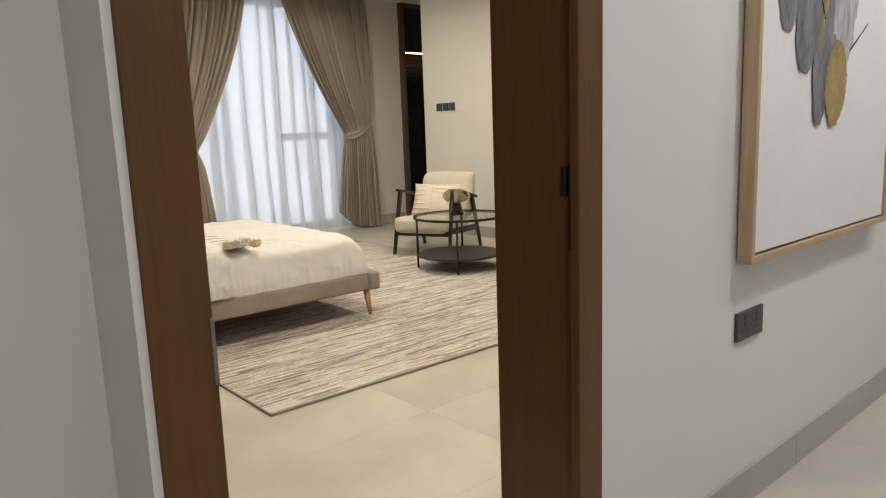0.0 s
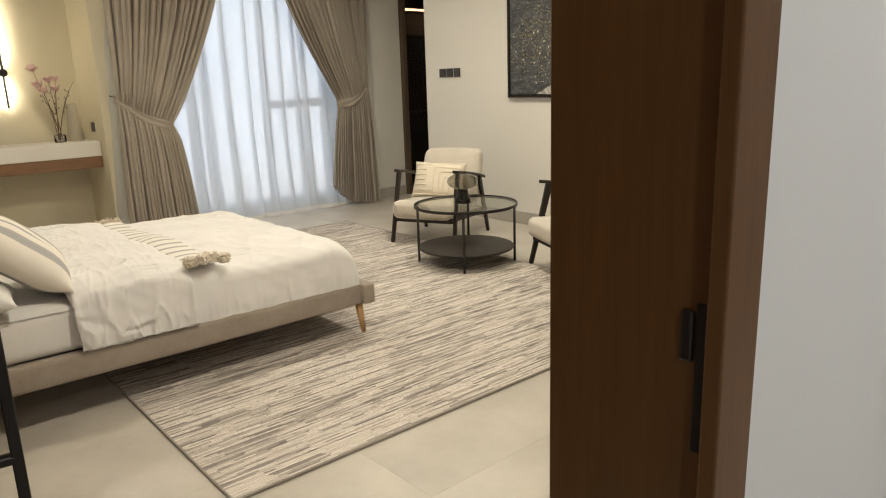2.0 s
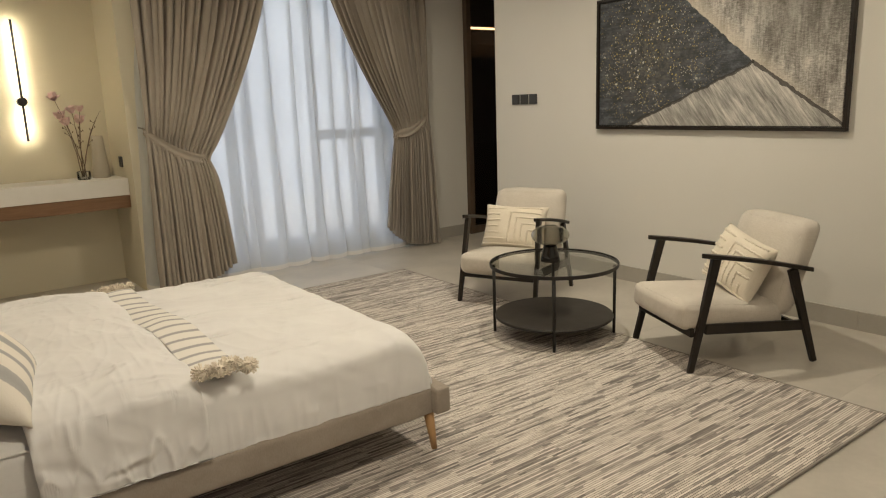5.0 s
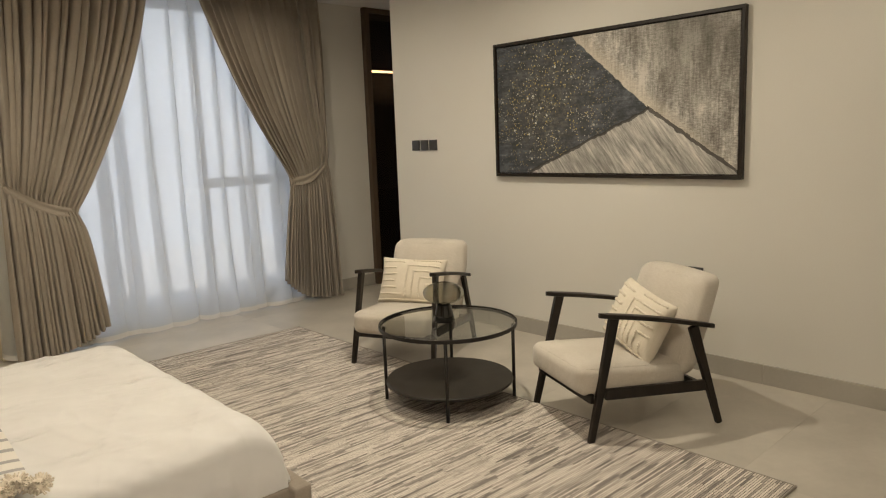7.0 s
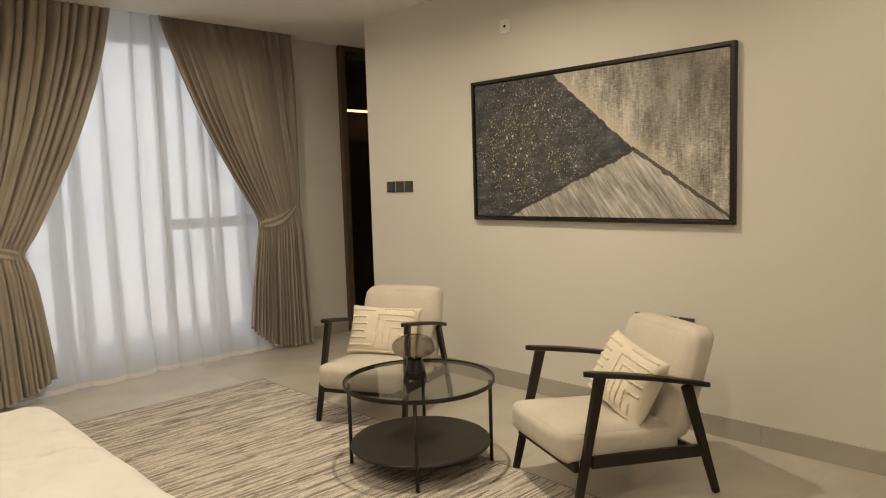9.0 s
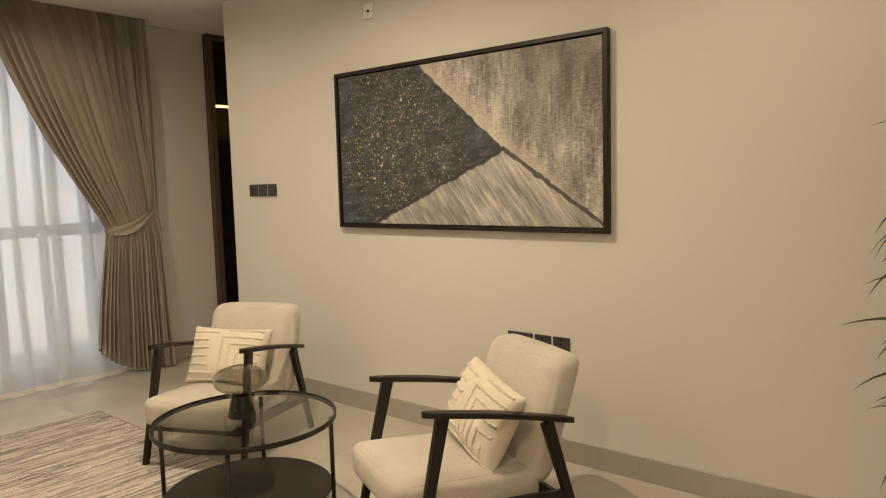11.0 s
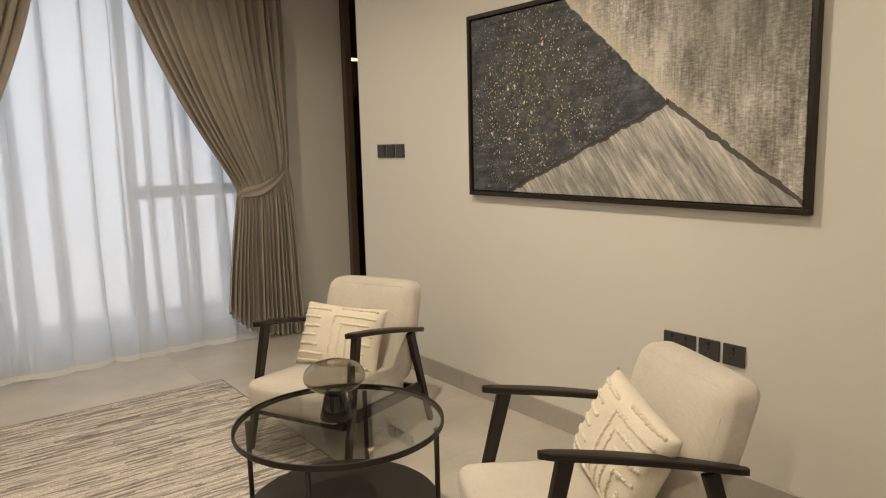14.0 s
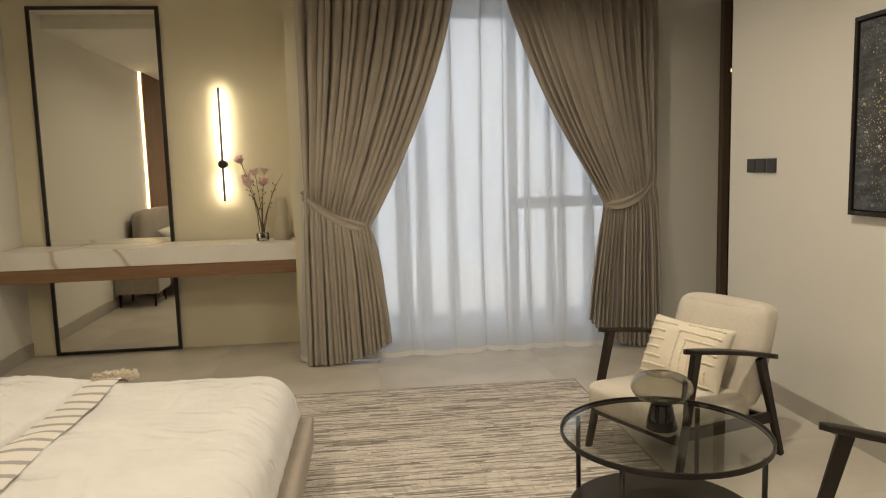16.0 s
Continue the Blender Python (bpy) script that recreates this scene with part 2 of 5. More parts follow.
def rug_material():
    """Fine stripes of yarn in greys and creams, broken along their length."""
    m, nt, b = material("striped_rug_pile", (0.4, 0.36, 0.31), 0.95, 0, 0.1)
    cols, joints = [], []
    for i, (w, h, s, gap) in enumerate(((0.21, 0.0105, 0.0, 0.0012), (0.085, 0.0105, 0.37, 0.0), (0.55, 0.042, 0.71, 0.0))):
        tc = nt.nodes.new("ShaderNodeTexCoord")
        # every row of yarn starts at a place of its own
        sep, join = nt.nodes.new("ShaderNodeSeparateXYZ"), nt.nodes.new("ShaderNodeCombineXYZ")
        row, start, along = (nt.nodes.new("ShaderNodeMath") for _ in range(3))
        row.operation, start.operation, along.operation = "ADD", "DIVIDE", "MULTIPLY_ADD"
        nt.links.new(tc.outputs["Object"], sep.inputs[0])
        nt.links.new(sep.outputs[1], row.inputs[0])
        row.inputs[1].default_value = 1000 * h
        nt.links.new(row.outputs[0], start.inputs[0])
        start.inputs[1].default_value = h
        whole = nt.nodes.new("ShaderNodeMath")
        whole.operation = "FLOOR"
        nt.links.new(start.outputs[0], whole.inputs[0])
        chance = nt.nodes.new("ShaderNodeTexWhiteNoise")
        chance.noise_dimensions = "1D"
        nt.links.new(whole.outputs[0], chance.inputs["W"])
        nt.links.new(chance.outputs["Value"], along.inputs[0])
        along.inputs[1].default_value = 7 * w
        nt.links.new(sep.outputs[0], along.inputs[2])
        shift = nt.nodes.new("ShaderNodeMath")
        shift.operation = "ADD"
        nt.links.new(along.outputs[0], shift.inputs[0])
        shift.inputs[1].default_value = s + 10
        nt.links.new(shift.outputs[0], join.inputs[0])
        nt.links.new(row.outputs[0], join.inputs[1])
        br = node(nt, "ShaderNodeTexBrick", Scale=1.0, Bias=0.0)
        br.inputs["Mortar Size"].default_value = gap
        br.inputs["Mortar Smooth"].default_value = 0.3
        br.inputs["Mortar"].default_value = (0.35, 0.35, 0.35, 1)
        br.inputs["Brick Width"].default_value = w
        br.inputs["Row Height"].default_value = h
        br.inputs["Color1"].default_value, br.inputs["Color2"].default_value = (0, 0, 0, 1), (1, 1, 1, 1)
        br.offset, br.squash = 0.0, 1.0
        nt.links.new(join.outputs[0], br.inputs["Vector"])
        cols.append(br.outputs[0])
        joints.append(br.outputs[1])
    tone = mixed(nt, mixed(nt, cols[0], cols[1], 0.32), cols[2], 0.10)
    v = coords(nt, (3.0, 110, 1))
    tone = mixed(nt, tone, noise_tex(nt, v, 1.0, 3), 0.12)
    yarn = ramp(nt, tone, [(0.16, (0.20, 0.18, 0.167)), (0.30, (0.33, 0.295, 0.27)), (0.42, (0.48, 0.427, 0.383)), (0.54, (0.64, 0.58, 0.52)), (0.80, (0.75, 0.69, 0.63))])
    col = mixed(nt, yarn, (0.13, 0.115, 0.103), joints[0])
    nt.links.new(col, b.inputs["Base Color"])
    pile = noise_tex(nt, coords(nt, (90, 260, 90)), 1.0, 3)
    bump(nt, b, mixed(nt, tone, pile, 0.5), 0.4, 0.003)
    return m


SHEER = sheer_material()
MARBLE = marble_material()
RUG = rug_material()
MIRROR = material("mirror_silver", (0.86, 0.85, 0.79), 0.005, 1.0)[0]
TABLE_GLASS = thin_glass("table_glass", (0.88, 0.89, 0.87), 0.09)
WINDOW_GLASS = thin_glass("window_glass", (0.97, 0.98, 0.98), 0.05)
DARK_GLASS = thin_glass("smoked_wardrobe_glass", (0.42, 0.36, 0.31), 0.06)
SMOKE_GLASS = glass_material("smoky_glass", (0.66, 0.65, 0.60))
BASE_GLASS = mottled("dark_smoky_glass", (0.010, 0.009, 0.008), (0.018, 0.016, 0.014), 8, 0.09, 80, 0.01)
CLEAR_GLASS = glass_material("clear_glass", (0.95, 0.95, 0.93))
LED_WARM = glow("warm_led", (1.0, 0.78, 0.46), 14.0)
LED_DOWN = glow("downlight_led", (1.0, 0.80, 0.55), 18.0)
WARDROBE_BLACK = mottled("wardrobe_board", (0.05, 0.034, 0.022), (0.075, 0.052, 0.034), 3, 0.5, 100, 0.05)


# ---- mesh tools ----
def part(name, bm, mat, parent=None, label="", smooth=False, kind=""):
    me = bpy.data.meshes.new(name)
    bmesh.ops.recalc_face_normals(bm, faces=bm.faces)
    if smooth:
        for f in bm.faces:
            f.smooth = True
    bm.to_mesh(me)
    bm.free()
    for one in mat if isinstance(mat, (list, tuple)) else (mat,):
        me.materials.append(one)
    ob = new(name, me)
    ob.parent = parent
    return tagged(ob, label, kind=kind)


def thing(name, m, label, category, group=""):
    ob = new(name)
    ob.empty_display_size = 0.1
    ob.matrix_basis = m
    return tagged(ob, label, category, group)


def box(x0, x1, y0, y1, z0, z1, bevel=0.0, seg=2, bm=None):
    bm = bm or bmesh.new()
    r = bmesh.ops.create_cube(bm, size=1.0, matrix=Matrix.Translation(((x0 + x1) / 2, (y0 + y1) / 2, (z0 + z1) / 2)) @ Matrix.Diagonal((x1 - x0, y1 - y0, z1 - z0, 1)))
    if bevel:
        es = list({e for v in r["verts"] for e in v.link_edges})
        bmesh.ops.bevel(bm, geom=es, offset=bevel, segments=seg, affect="EDGES", profile=0.5)
    return bm


def tube(p, q, r0, r1=None, n=16, bm=None):
    bm = bm or bmesh.new()
    p, q = Vector(p), Vector(q)
    d = q - p
    m = Matrix.Translation((p + q) / 2) @ d.to_track_quat("Z", "Y").to_matrix().to_4x4()
    bmesh.ops.create_cone(bm, cap_ends=True, segments=n, radius1=r0, radius2=r0 if r1 is None else r1, depth=d.length, matrix=m)
    return bm


def beam(p, q, w0, d0, w1=None, d1=None, bevel=0.004, side=(1, 0, 0), bm=None):
    """A bar from p to q: w along side, d across; tapering to w1, d1, with eased edges."""
    bm = bm or bmesh.new()
    p, q, s = Vector(p), Vector(q), Vector(side)
    z = (q - p).normalized()
    s = (s - z * s.dot(z)).normalized()
    t = z.cross(s)
    w1, d1 = w0 if w1 is None else w1, d0 if d1 is None else d1
    vs = []
    for c, w, d in ((p, w0, d0), (q, w1, d1)):
        vs.append([bm.verts.new(c + s * w / 2 * a + t * d / 2 * b) for a, b in ((-1, -1), (1, -1), (1, 1), (-1, 1))])
    lo, hi = vs
    fs = [bm.faces.new(lo[::-1]), bm.faces.new(hi)]
    fs += [bm.faces.new((lo[i], lo[(i + 1) % 4], hi[(i + 1) % 4], hi[i])) for i in range(4)]
    if bevel:
        bmesh.ops.bevel(bm, geom=list({e for f in fs for e in f.edges}), offset=bevel, segments=2, affect="EDGES", profile=0.5)
    return bm


def lathe(profile, n=32, bm=None, centre=(0, 0, 0)):
    bm = bm or bmesh.new()
    c = Vector(centre)
    rings = []
    for r, z in profile:
        if r < 1e-5:
            rings.append([bm.verts.new(c + Vector((0, 0, z)))])
        else:
            rings.append([bm.verts.new(c + Vector((r * math.cos(2 * math.pi * i / n), r * math.sin(2 * math.pi * i / n), z))) for i in range(n)])
    for a, b in zip(rings, rings[1:]):
        for i in range(n):
            j = (i + 1) % n
            if len(a) == 1 and len(b) > 1:
                bm.faces.new((a[0], b[j], b[i]))
            elif len(b) == 1 and len(a) > 1:
                bm.faces.new((a[i], a[j], b[0]))
            elif len(a) > 1:
                bm.faces.new((a[i], a[j], b[j], b[i]))
    return bm


def sheet(fn, nu, nv, bm=None, close_u=False):
    """A grid surface: fn(u, v) with u and v in 0..1."""
    bm = bm or bmesh.new()
    g = [[bm.verts.new(fn(i / nu, j / nv)) for j in range(nv + 1)] for i in range(nu + (0 if close_u else 1))]
    for i in range(nu):
        for j in range(nv):
            a, b = g[i], g[(i + 1) % len(g)]
            bm.faces.new((a[j], b[j], b[j + 1], a[j + 1]))
    return bm


def padded(x0, x1, y0, y1, z0, z1, round_=0.04, puff=0.012, n=14, wobble=0.003, seed=0.0, warp=None):
    """An upholstered block: rounded edges, softly domed faces, slight unevenness."""
    bm = bmesh.new()
    bmesh.ops.create_cube(bm, size=2.0)
    bmesh.ops.subdivide_edges(bm, edges=bm.edges[:], cuts=n, use_grid_fill=True)
    c = Vector(((x0 + x1) / 2, (y0 + y1) / 2, (z0 + z1) / 2))
    h = Vector(((x1 - x0) / 2, (y1 - y0) / 2, (z1 - z0) / 2))
    for v in bm.verts:
        u = v.co.copy()
        # crowd the grid towards the edges, then round them
        p = Vector([math.copysign(abs(k) ** 0.8, k) * s for k, s in zip(u, h)])
        inner = Vector([max(-s + round_, min(s - round_, k)) for k, s in zip(p, h)])
        off = p - inner
        q = inner + off.normalized() * round_ if off.length > 1e-6 else p
        dome = Vector([(1 - u[(k + 1) % 3] ** 2) * (1 - u[(k + 2) % 3] ** 2) * (1 if u[k] > 0.99 else -1 if u[k] < -0.99 else 0) for k in range(3)])
        q += dome * puff
        q += Vector([noise.noise(q * 6 + Vector((seed, k * 9.1, 0))) * wobble for k in range(3)])
        q += c
        v.co = warp(q) if warp else q
    return bm


# ---- the setting ----
def structure(name, bm, mat, label):
    return tagged(part(name, bm, mat), label, name.split("_")[0], kind="structure")


CEIL = 2.76
WEST, EAST, SOUTH, NORTH = 0.25, 5.40, 1.40, 7.50
HALL = 1.135         # hall face of the wall with the door
NICHE = 8.15         # back of the console niche
# door wall: left piece, right piece, lintel
structure("wall_south", box(1.318, EAST + 0.2, HALL, SOUTH, 0, CEIL), [PAINT_HALL], "off-white painted wall between hall and bedroom")
structure("wall_south_door_side", box(-1.6, 0.415, 1.60, 1.70, 0, CEIL), [PAINT_HALL], "off-white painted hall wall beside the door")
structure("wall_south_return", box(0.415, 0.44, 1.382, 1.70, 0, CEIL), [PAINT_HALL], "off-white painted return of the hall wall beside the door")
structure("wall_south_lintel", box(0.44, 1.335, HALL, SOUTH, 2.42, CEIL), [PAINT_HALL], "off-white painted wall over the door")
structure("wall_west", box(WEST - 0.2, WEST, 1.70, NICHE + 0.2, 0, 2.98), [PAINT], "cream painted wall behind the bed")
structure("wall_east", box(EAST, EAST + 0.2, SOUTH, 6.524, 0, CEIL), [PAINT], "cream painted wall with the large painting")
structure("wall_niche", box(WEST, 2.47, NICHE, NICHE + 0.2, 0, 3.08), [PAINT_NICHE_LIT], "cream painted back wall of the console niche")
structure("wall_north_pier", box(2.47, 2.72, NORTH, NICHE + 0.2, 0, 3.08), [PAINT_NICHE_LIT], "cream painted pier beside the window")
structure("wall_north", box(5.10, 5.84, NORTH, 8.13, 0, 3.08), [PAINT], "cream painted wall beside the curtain")
structure("wall_north_lintel", box(2.72, 5.10, NORTH + 0.12, 8.13, 2.72, 3.08), [PAINT], "cream painted wall over the window")
# dressing passage beyond the east wall
structure("wall_passage", box(EAST + 0.2, 8.2, 6.324, 6.524, 0, CEIL), [PAINT], "cream painted passage wall")
structure("wall_passage_end", box(8.2, 8.4, 6.3, 8.3, 0, CEIL), [PAINT], "cream painted end wall of the passage")
# hall shell behind the camera
structure("wall_hall_west", box(-1.8, -1.6, -1.6, 1.70, 0, CEIL), [PAINT_HALL], "off-white painted hall wall")
structure("wall_hall_south", box(-1.8, 5.8, -1.8, -1.6, 0, CEIL), [PAINT_HALL], "off-white painted hall wall")
structure("wall_hall_east", box(5.6, 5.8, -1.6, HALL, 0, CEIL), [PAINT_HALL], "off-white painted end wall of the hall")
structure("ceiling", box(-1.8, 8.4, -1.8, 7.345, CEIL, CEIL + 0.12), [CEILING], "flat white painted ceiling")
structure("ceiling_niche", box(WEST - 0.2, 2.47, 7.345, NICHE + 0.2, 2.88, 2.98), [CEILING], "flat white painted ceiling over the niche")
structure("ceiling_passage", box(5.30, 8.4, 7.345, 8.3, CEIL, CEIL + 0.1), [CEILING], "flat white painted passage ceiling")
structure("ceiling_pocket", box(2.40, 5.35, 7.20, 8.13, 3.08, 3.16), [CEILING], "recessed ceiling pocket above the curtains")

# floor: mortar bed; the tiles lie on it
floor = structure("floor", box(-1.8, 8.4, -1.8, 8.35, -0.10, -0.004), [GROUT], "large beige cement-look floor tiles with thin joints")


# ---- door ----
def door_set():
    d = structure("door_1", box(0.431, 0.543, 1.376, 1.45, 0, 2.42, 0.004), [DOOR_WOOD], "dark brown wooden door frame with the door standing open")
    part("architrave", box(1.238, 1.322, 1.127, 1.150, 0, 2.42, 0.003), DOOR_WOOD, d)
    part("architrave", box(0.431, 1.322, 1.127, 1.150, 2.423, 2.51, 0.003), DOOR_WOOD, d)
    part("jamb", box(1.262, 1.3175, 1.152, SOUTH - 0.004, 0, 2.42, 0.003), DOOR_WOOD, d)
    part("jamb", box(0.545, 1.260, 1.152, SOUTH + 0.004, 2.35, 2.42, 0.003), DOOR_WOOD, d)
    part("hinge_plate", box(0.535, 0.5432, 1.3735, 1.3765, 0.735, 0.855, 0.001), STEEL, d, "brushed steel hinge plate")
    part("strike_plate", box(1.2575, 1.2615, 1.158, 1.172, 0.895, 1.085, 0.002), BLACK_METAL, d, "black metal strike plate")
    part("strike_box", box(1.2535, 1.2615, 1.173, 1.190, 1.010, 1.075, 0.004), BLACK_METAL, d)
    leaf = part("leaf", box(0, 0.80, 0, 0.045, 0.008, 2.34, 0.003), DOOR_WOOD, d, "dark brown veneered door leaf, open")
    leaf.matrix_basis = pose(0.552, 1.452, 0, 0, 0, 82)
    part("pull_handle", box(0.374, 0.390, -0.060, -0.045, 0.765, 1.33, 0.002), BLACK_METAL, leaf, "black metal bar pull handle")
    part("bracket", tube((0.382, -0.0005, 0.865), (0.382, -0.050, 0.865), 0.009), BLACK_METAL, leaf)
    part("bracket", tube((0.382, -0.0005, 1.23), (0.382, -0.050, 1.23), 0.009), BLACK_METAL, leaf)
    part("latch", box(0.42, 0.455, -0.022, -0.0005, 0.875, 0.95, 0.003), BLACK_METAL, leaf, "black latch case")


door_set()

# baseboards
BASE = 0.115
for x0, x1, y0, y1 in ((EAST - 0.012, EAST, 2.292, 6.524), (WEST, WEST + 0.012, 1.70, NICHE), (1.34, EAST, SOUTH, SOUTH + 0.012),
                       (5.10, 5.84, NORTH - 0.012, NORTH), (1.342, 5.6, HALL - 0.012, HALL), (-1.6, 0.412, 1.588, 1.60)):
    run = max(x1 - x0, y1 - y0)
    k = max(1, round(run / 1.2))
    thin = x1 - x0 < 0.1
    bb = structure("baseboard", box(x0 + 0.003 * thin, x1 - 0.003 * thin, y0 + 0.003 * (not thin), y1 - 0.003 * (not thin), 0, BASE - 0.004), [GROUT], "beige tile skirting along the wall")
    for i in range(k):
        a, b = i / k, (i + 1) / k
        if x1 - x0 > y1 - y0:
            bm = box(x0 + run * a + 0.001, x0 + run * b - 0.001, y0 - 0.001, y1, 0, BASE, 0.001, 1)
        else:
            bm = box(x0 - 0.001, x1, y0 + run * a + 0.001, y0 + run * b - 0.001, 0, BASE, 0.001, 1)
        part("skirting_tile", bm, TILE_BASE, bb)


# ---- window and outside ----
def window():
    y0, y1 = 7.78, 7.84
    w = structure("window_1", box(2.72, 5.10, y0, y1, 0, 0.10, 0.004), [ALU], "tall aluminium window behind the sheer curtain")
    for x0, x1 in ((2.72, 2.78), (4.19, 4.26), (5.04, 5.10)):
        part("window_frame", box(x0, x1, y0, y1, 0.102, 2.72, 0.004), ALU, w)
    part("window_frame", box(2.782, 5.038, y0 + 0.002, y1 - 0.002, 2.62, 2.718, 0.004), ALU, w)
    part("transom", box(4.262, 5.038, y0 + 0.002, y1 - 0.002, 1.10, 1.19, 0.004), ALU, w)
    for x0, x1, z0, z1 in ((2.782, 4.188, 0.104, 2.618), (4.262, 5.038, 0.104, 1.098), (4.262, 5.038, 1.192, 2.618)):
        g = part("pane", box(x0, x1, 7.806, 7.812, z0, z1), WINDOW_GLASS, w)
        g.visible_shadow = False


ALU = mottled("grey_aluminium", (0.30, 0.30, 0.30), (0.36, 0.36, 0.36), 6, 0.45, 200, 0.03, metal=0.2)
window()
# neutral white stone, with the daylight's blue cast put into its colour
STONE_WHITE = mottled("pale_stone", (0.68, 0.71, 0.75), (0.77, 0.80, 0.84), 1.2, 0.8, 30, 0.3)
PAVING = mottled("outdoor_paving", (0.56, 0.55, 0.53), (0.66, 0.65, 0.63), 1.0, 0.8, 20, 0.2)
structure("ground", box(-400, 400, 8.352, 800, -0.35, -0.25), [PAVING], "pale outdoor paving")


def neighbour():
    """The pale stone-clad house across the yard: coursed blocks, a flat parapet and windows."""
    h = thing("neighbour_house", pose(0, 0, 0), "pale stone-clad house beyond the window", "house")
    part("wall", box(-6, 16, 14.0, 20, -0.25, 9.0), STONE_WHITE, h)
    part("parapet", box(-6.2, 16.2, 13.9, 20.2, 9.0, 9.35), STONE_WHITE, h)
    rnd = random.Random(9)
    bm = bmesh.new()
    z = -0.2
    while z < 6.5:
        rise = rnd.choice((0.05, 0.07, 0.10))
        x = -3.0 - rnd.uniform(0, 0.5)
        while x < 11:
            w, d = rnd.uniform(0.35, 0.9), rnd.uniform(0.003, 0.014)
            f = [bm.verts.new((x + a * (w - 0.008), 14.0 - d, z + c * (rise - 0.008))) for a, c in ((0, 0), (1, 0), (1, 1), (0, 1))]
            g = [bm.verts.new((q.co.x, 14.0, q.co.z)) for q in f]
            bm.faces.new(f)
            for i in range(4):
                bm.faces.new((f[i], f[(i + 1) % 4], g[(i + 1) % 4], g[i]))
            x += w
        z += rise
    part("stone_cladding", bm, STONE_WHITE, h, kind="stuff")


neighbour()


# ---- curtains ----
def curtain(outer_top, inner_top, outer_waist, inner_waist, outer_low, inner_low, zo, zi, folds, y, seed, low_z):
    """A tied-back curtain: u runs from the outer to the inner edge, v from the rail to the hem."""
    rnd = random.Random(seed)
    ph = [rnd.uniform(-0.5, 0.5) for _ in range(64)]

    def wob(k):
        i = int(k) % 60
        f = k - int(k)
        return ph[i] * (1 - f) + ph[i + 1] * f
    top = 3.065

    def fn(u, v):
        zw = zo + (zi - zo) * u
        split = 0.62
        if v < split:
            s = v / split
            z = top + (zw - top) * s
            g = 1 - s ** 1.25
            x = (outer_waist + (inner_waist - outer_waist) * u) * (1 - g) + (outer_top + (inner_top - outer_top) * u) * g
            amp = 0.045 * (0.35 + 0.65 * g)
            # the cloth bellies outwards above the tie
            x += (inner_top - outer_top) * 0.05 * u * math.sin(math.pi * s)
        else:
            s = (v - split) / (1 - split)
            zl = low_z(u)
            z = zw + (zl - zw) * s
            k = s ** 0.6
            x = (outer_waist + (inner_waist - outer_waist) * u) * (1 - k) + (outer_low + (inner_low - outer_low) * u) * k
            amp = 0.016 + 0.034 * k
        a = 2 * math.pi * (folds * u + 0.8 * wob(u * 17 + 3))
        amp *= 1 + 0.7 * wob(u * 23 + 5)
        d = math.sin(a) + 0.25 * math.sin(2.3 * a + wob(u * 9) * 4) * min(1, 2 * v + 0.3)
        near = math.exp(-((z - zw) / 0.10) ** 2)
        yy = y + amp * d * (1 - 0.55 * near) - 0.02 * (1 - near)
        yy += 0.06 * max(0.0, 1 - v / 0.22) ** 1.5
        x += 0.012 * math.cos(a) * (1 - near) + 0.008 * noise.noise(Vector((u * 20 + seed, v * 5, 0)))
        yy += 0.006 * noise.noise(Vector((u * 30, v * 9, seed)))
        return Vector((x, yy, z))
    return sheet(fn, folds * 14, 90)


def tie(p, q, y_out, seed, curl):
    """The tie-back band, from its hook round the front of the curtain to the inner edge."""
    p, q = Vector(p), Vector(q)

    def fn(u, v):
        c = p.lerp(q, u)
        sag = -0.05 * math.sin(math.pi * min(1, u * 1.1))
        front = y_out * math.sin(math.pi * (0.08 + 0.9 * u)) ** 0.5
        w = 0.030 + 0.012 * math.sin(math.pi * u)
        fold = 0.006 * math.sin(v * 3 * math.pi + 4 * u + seed)
        return Vector((c.x, c.y - front + fold - 0.004, c.z + sag + (v - 0.5) * 2 * w))
    bm = sheet(fn, 40, 8)
    return bm


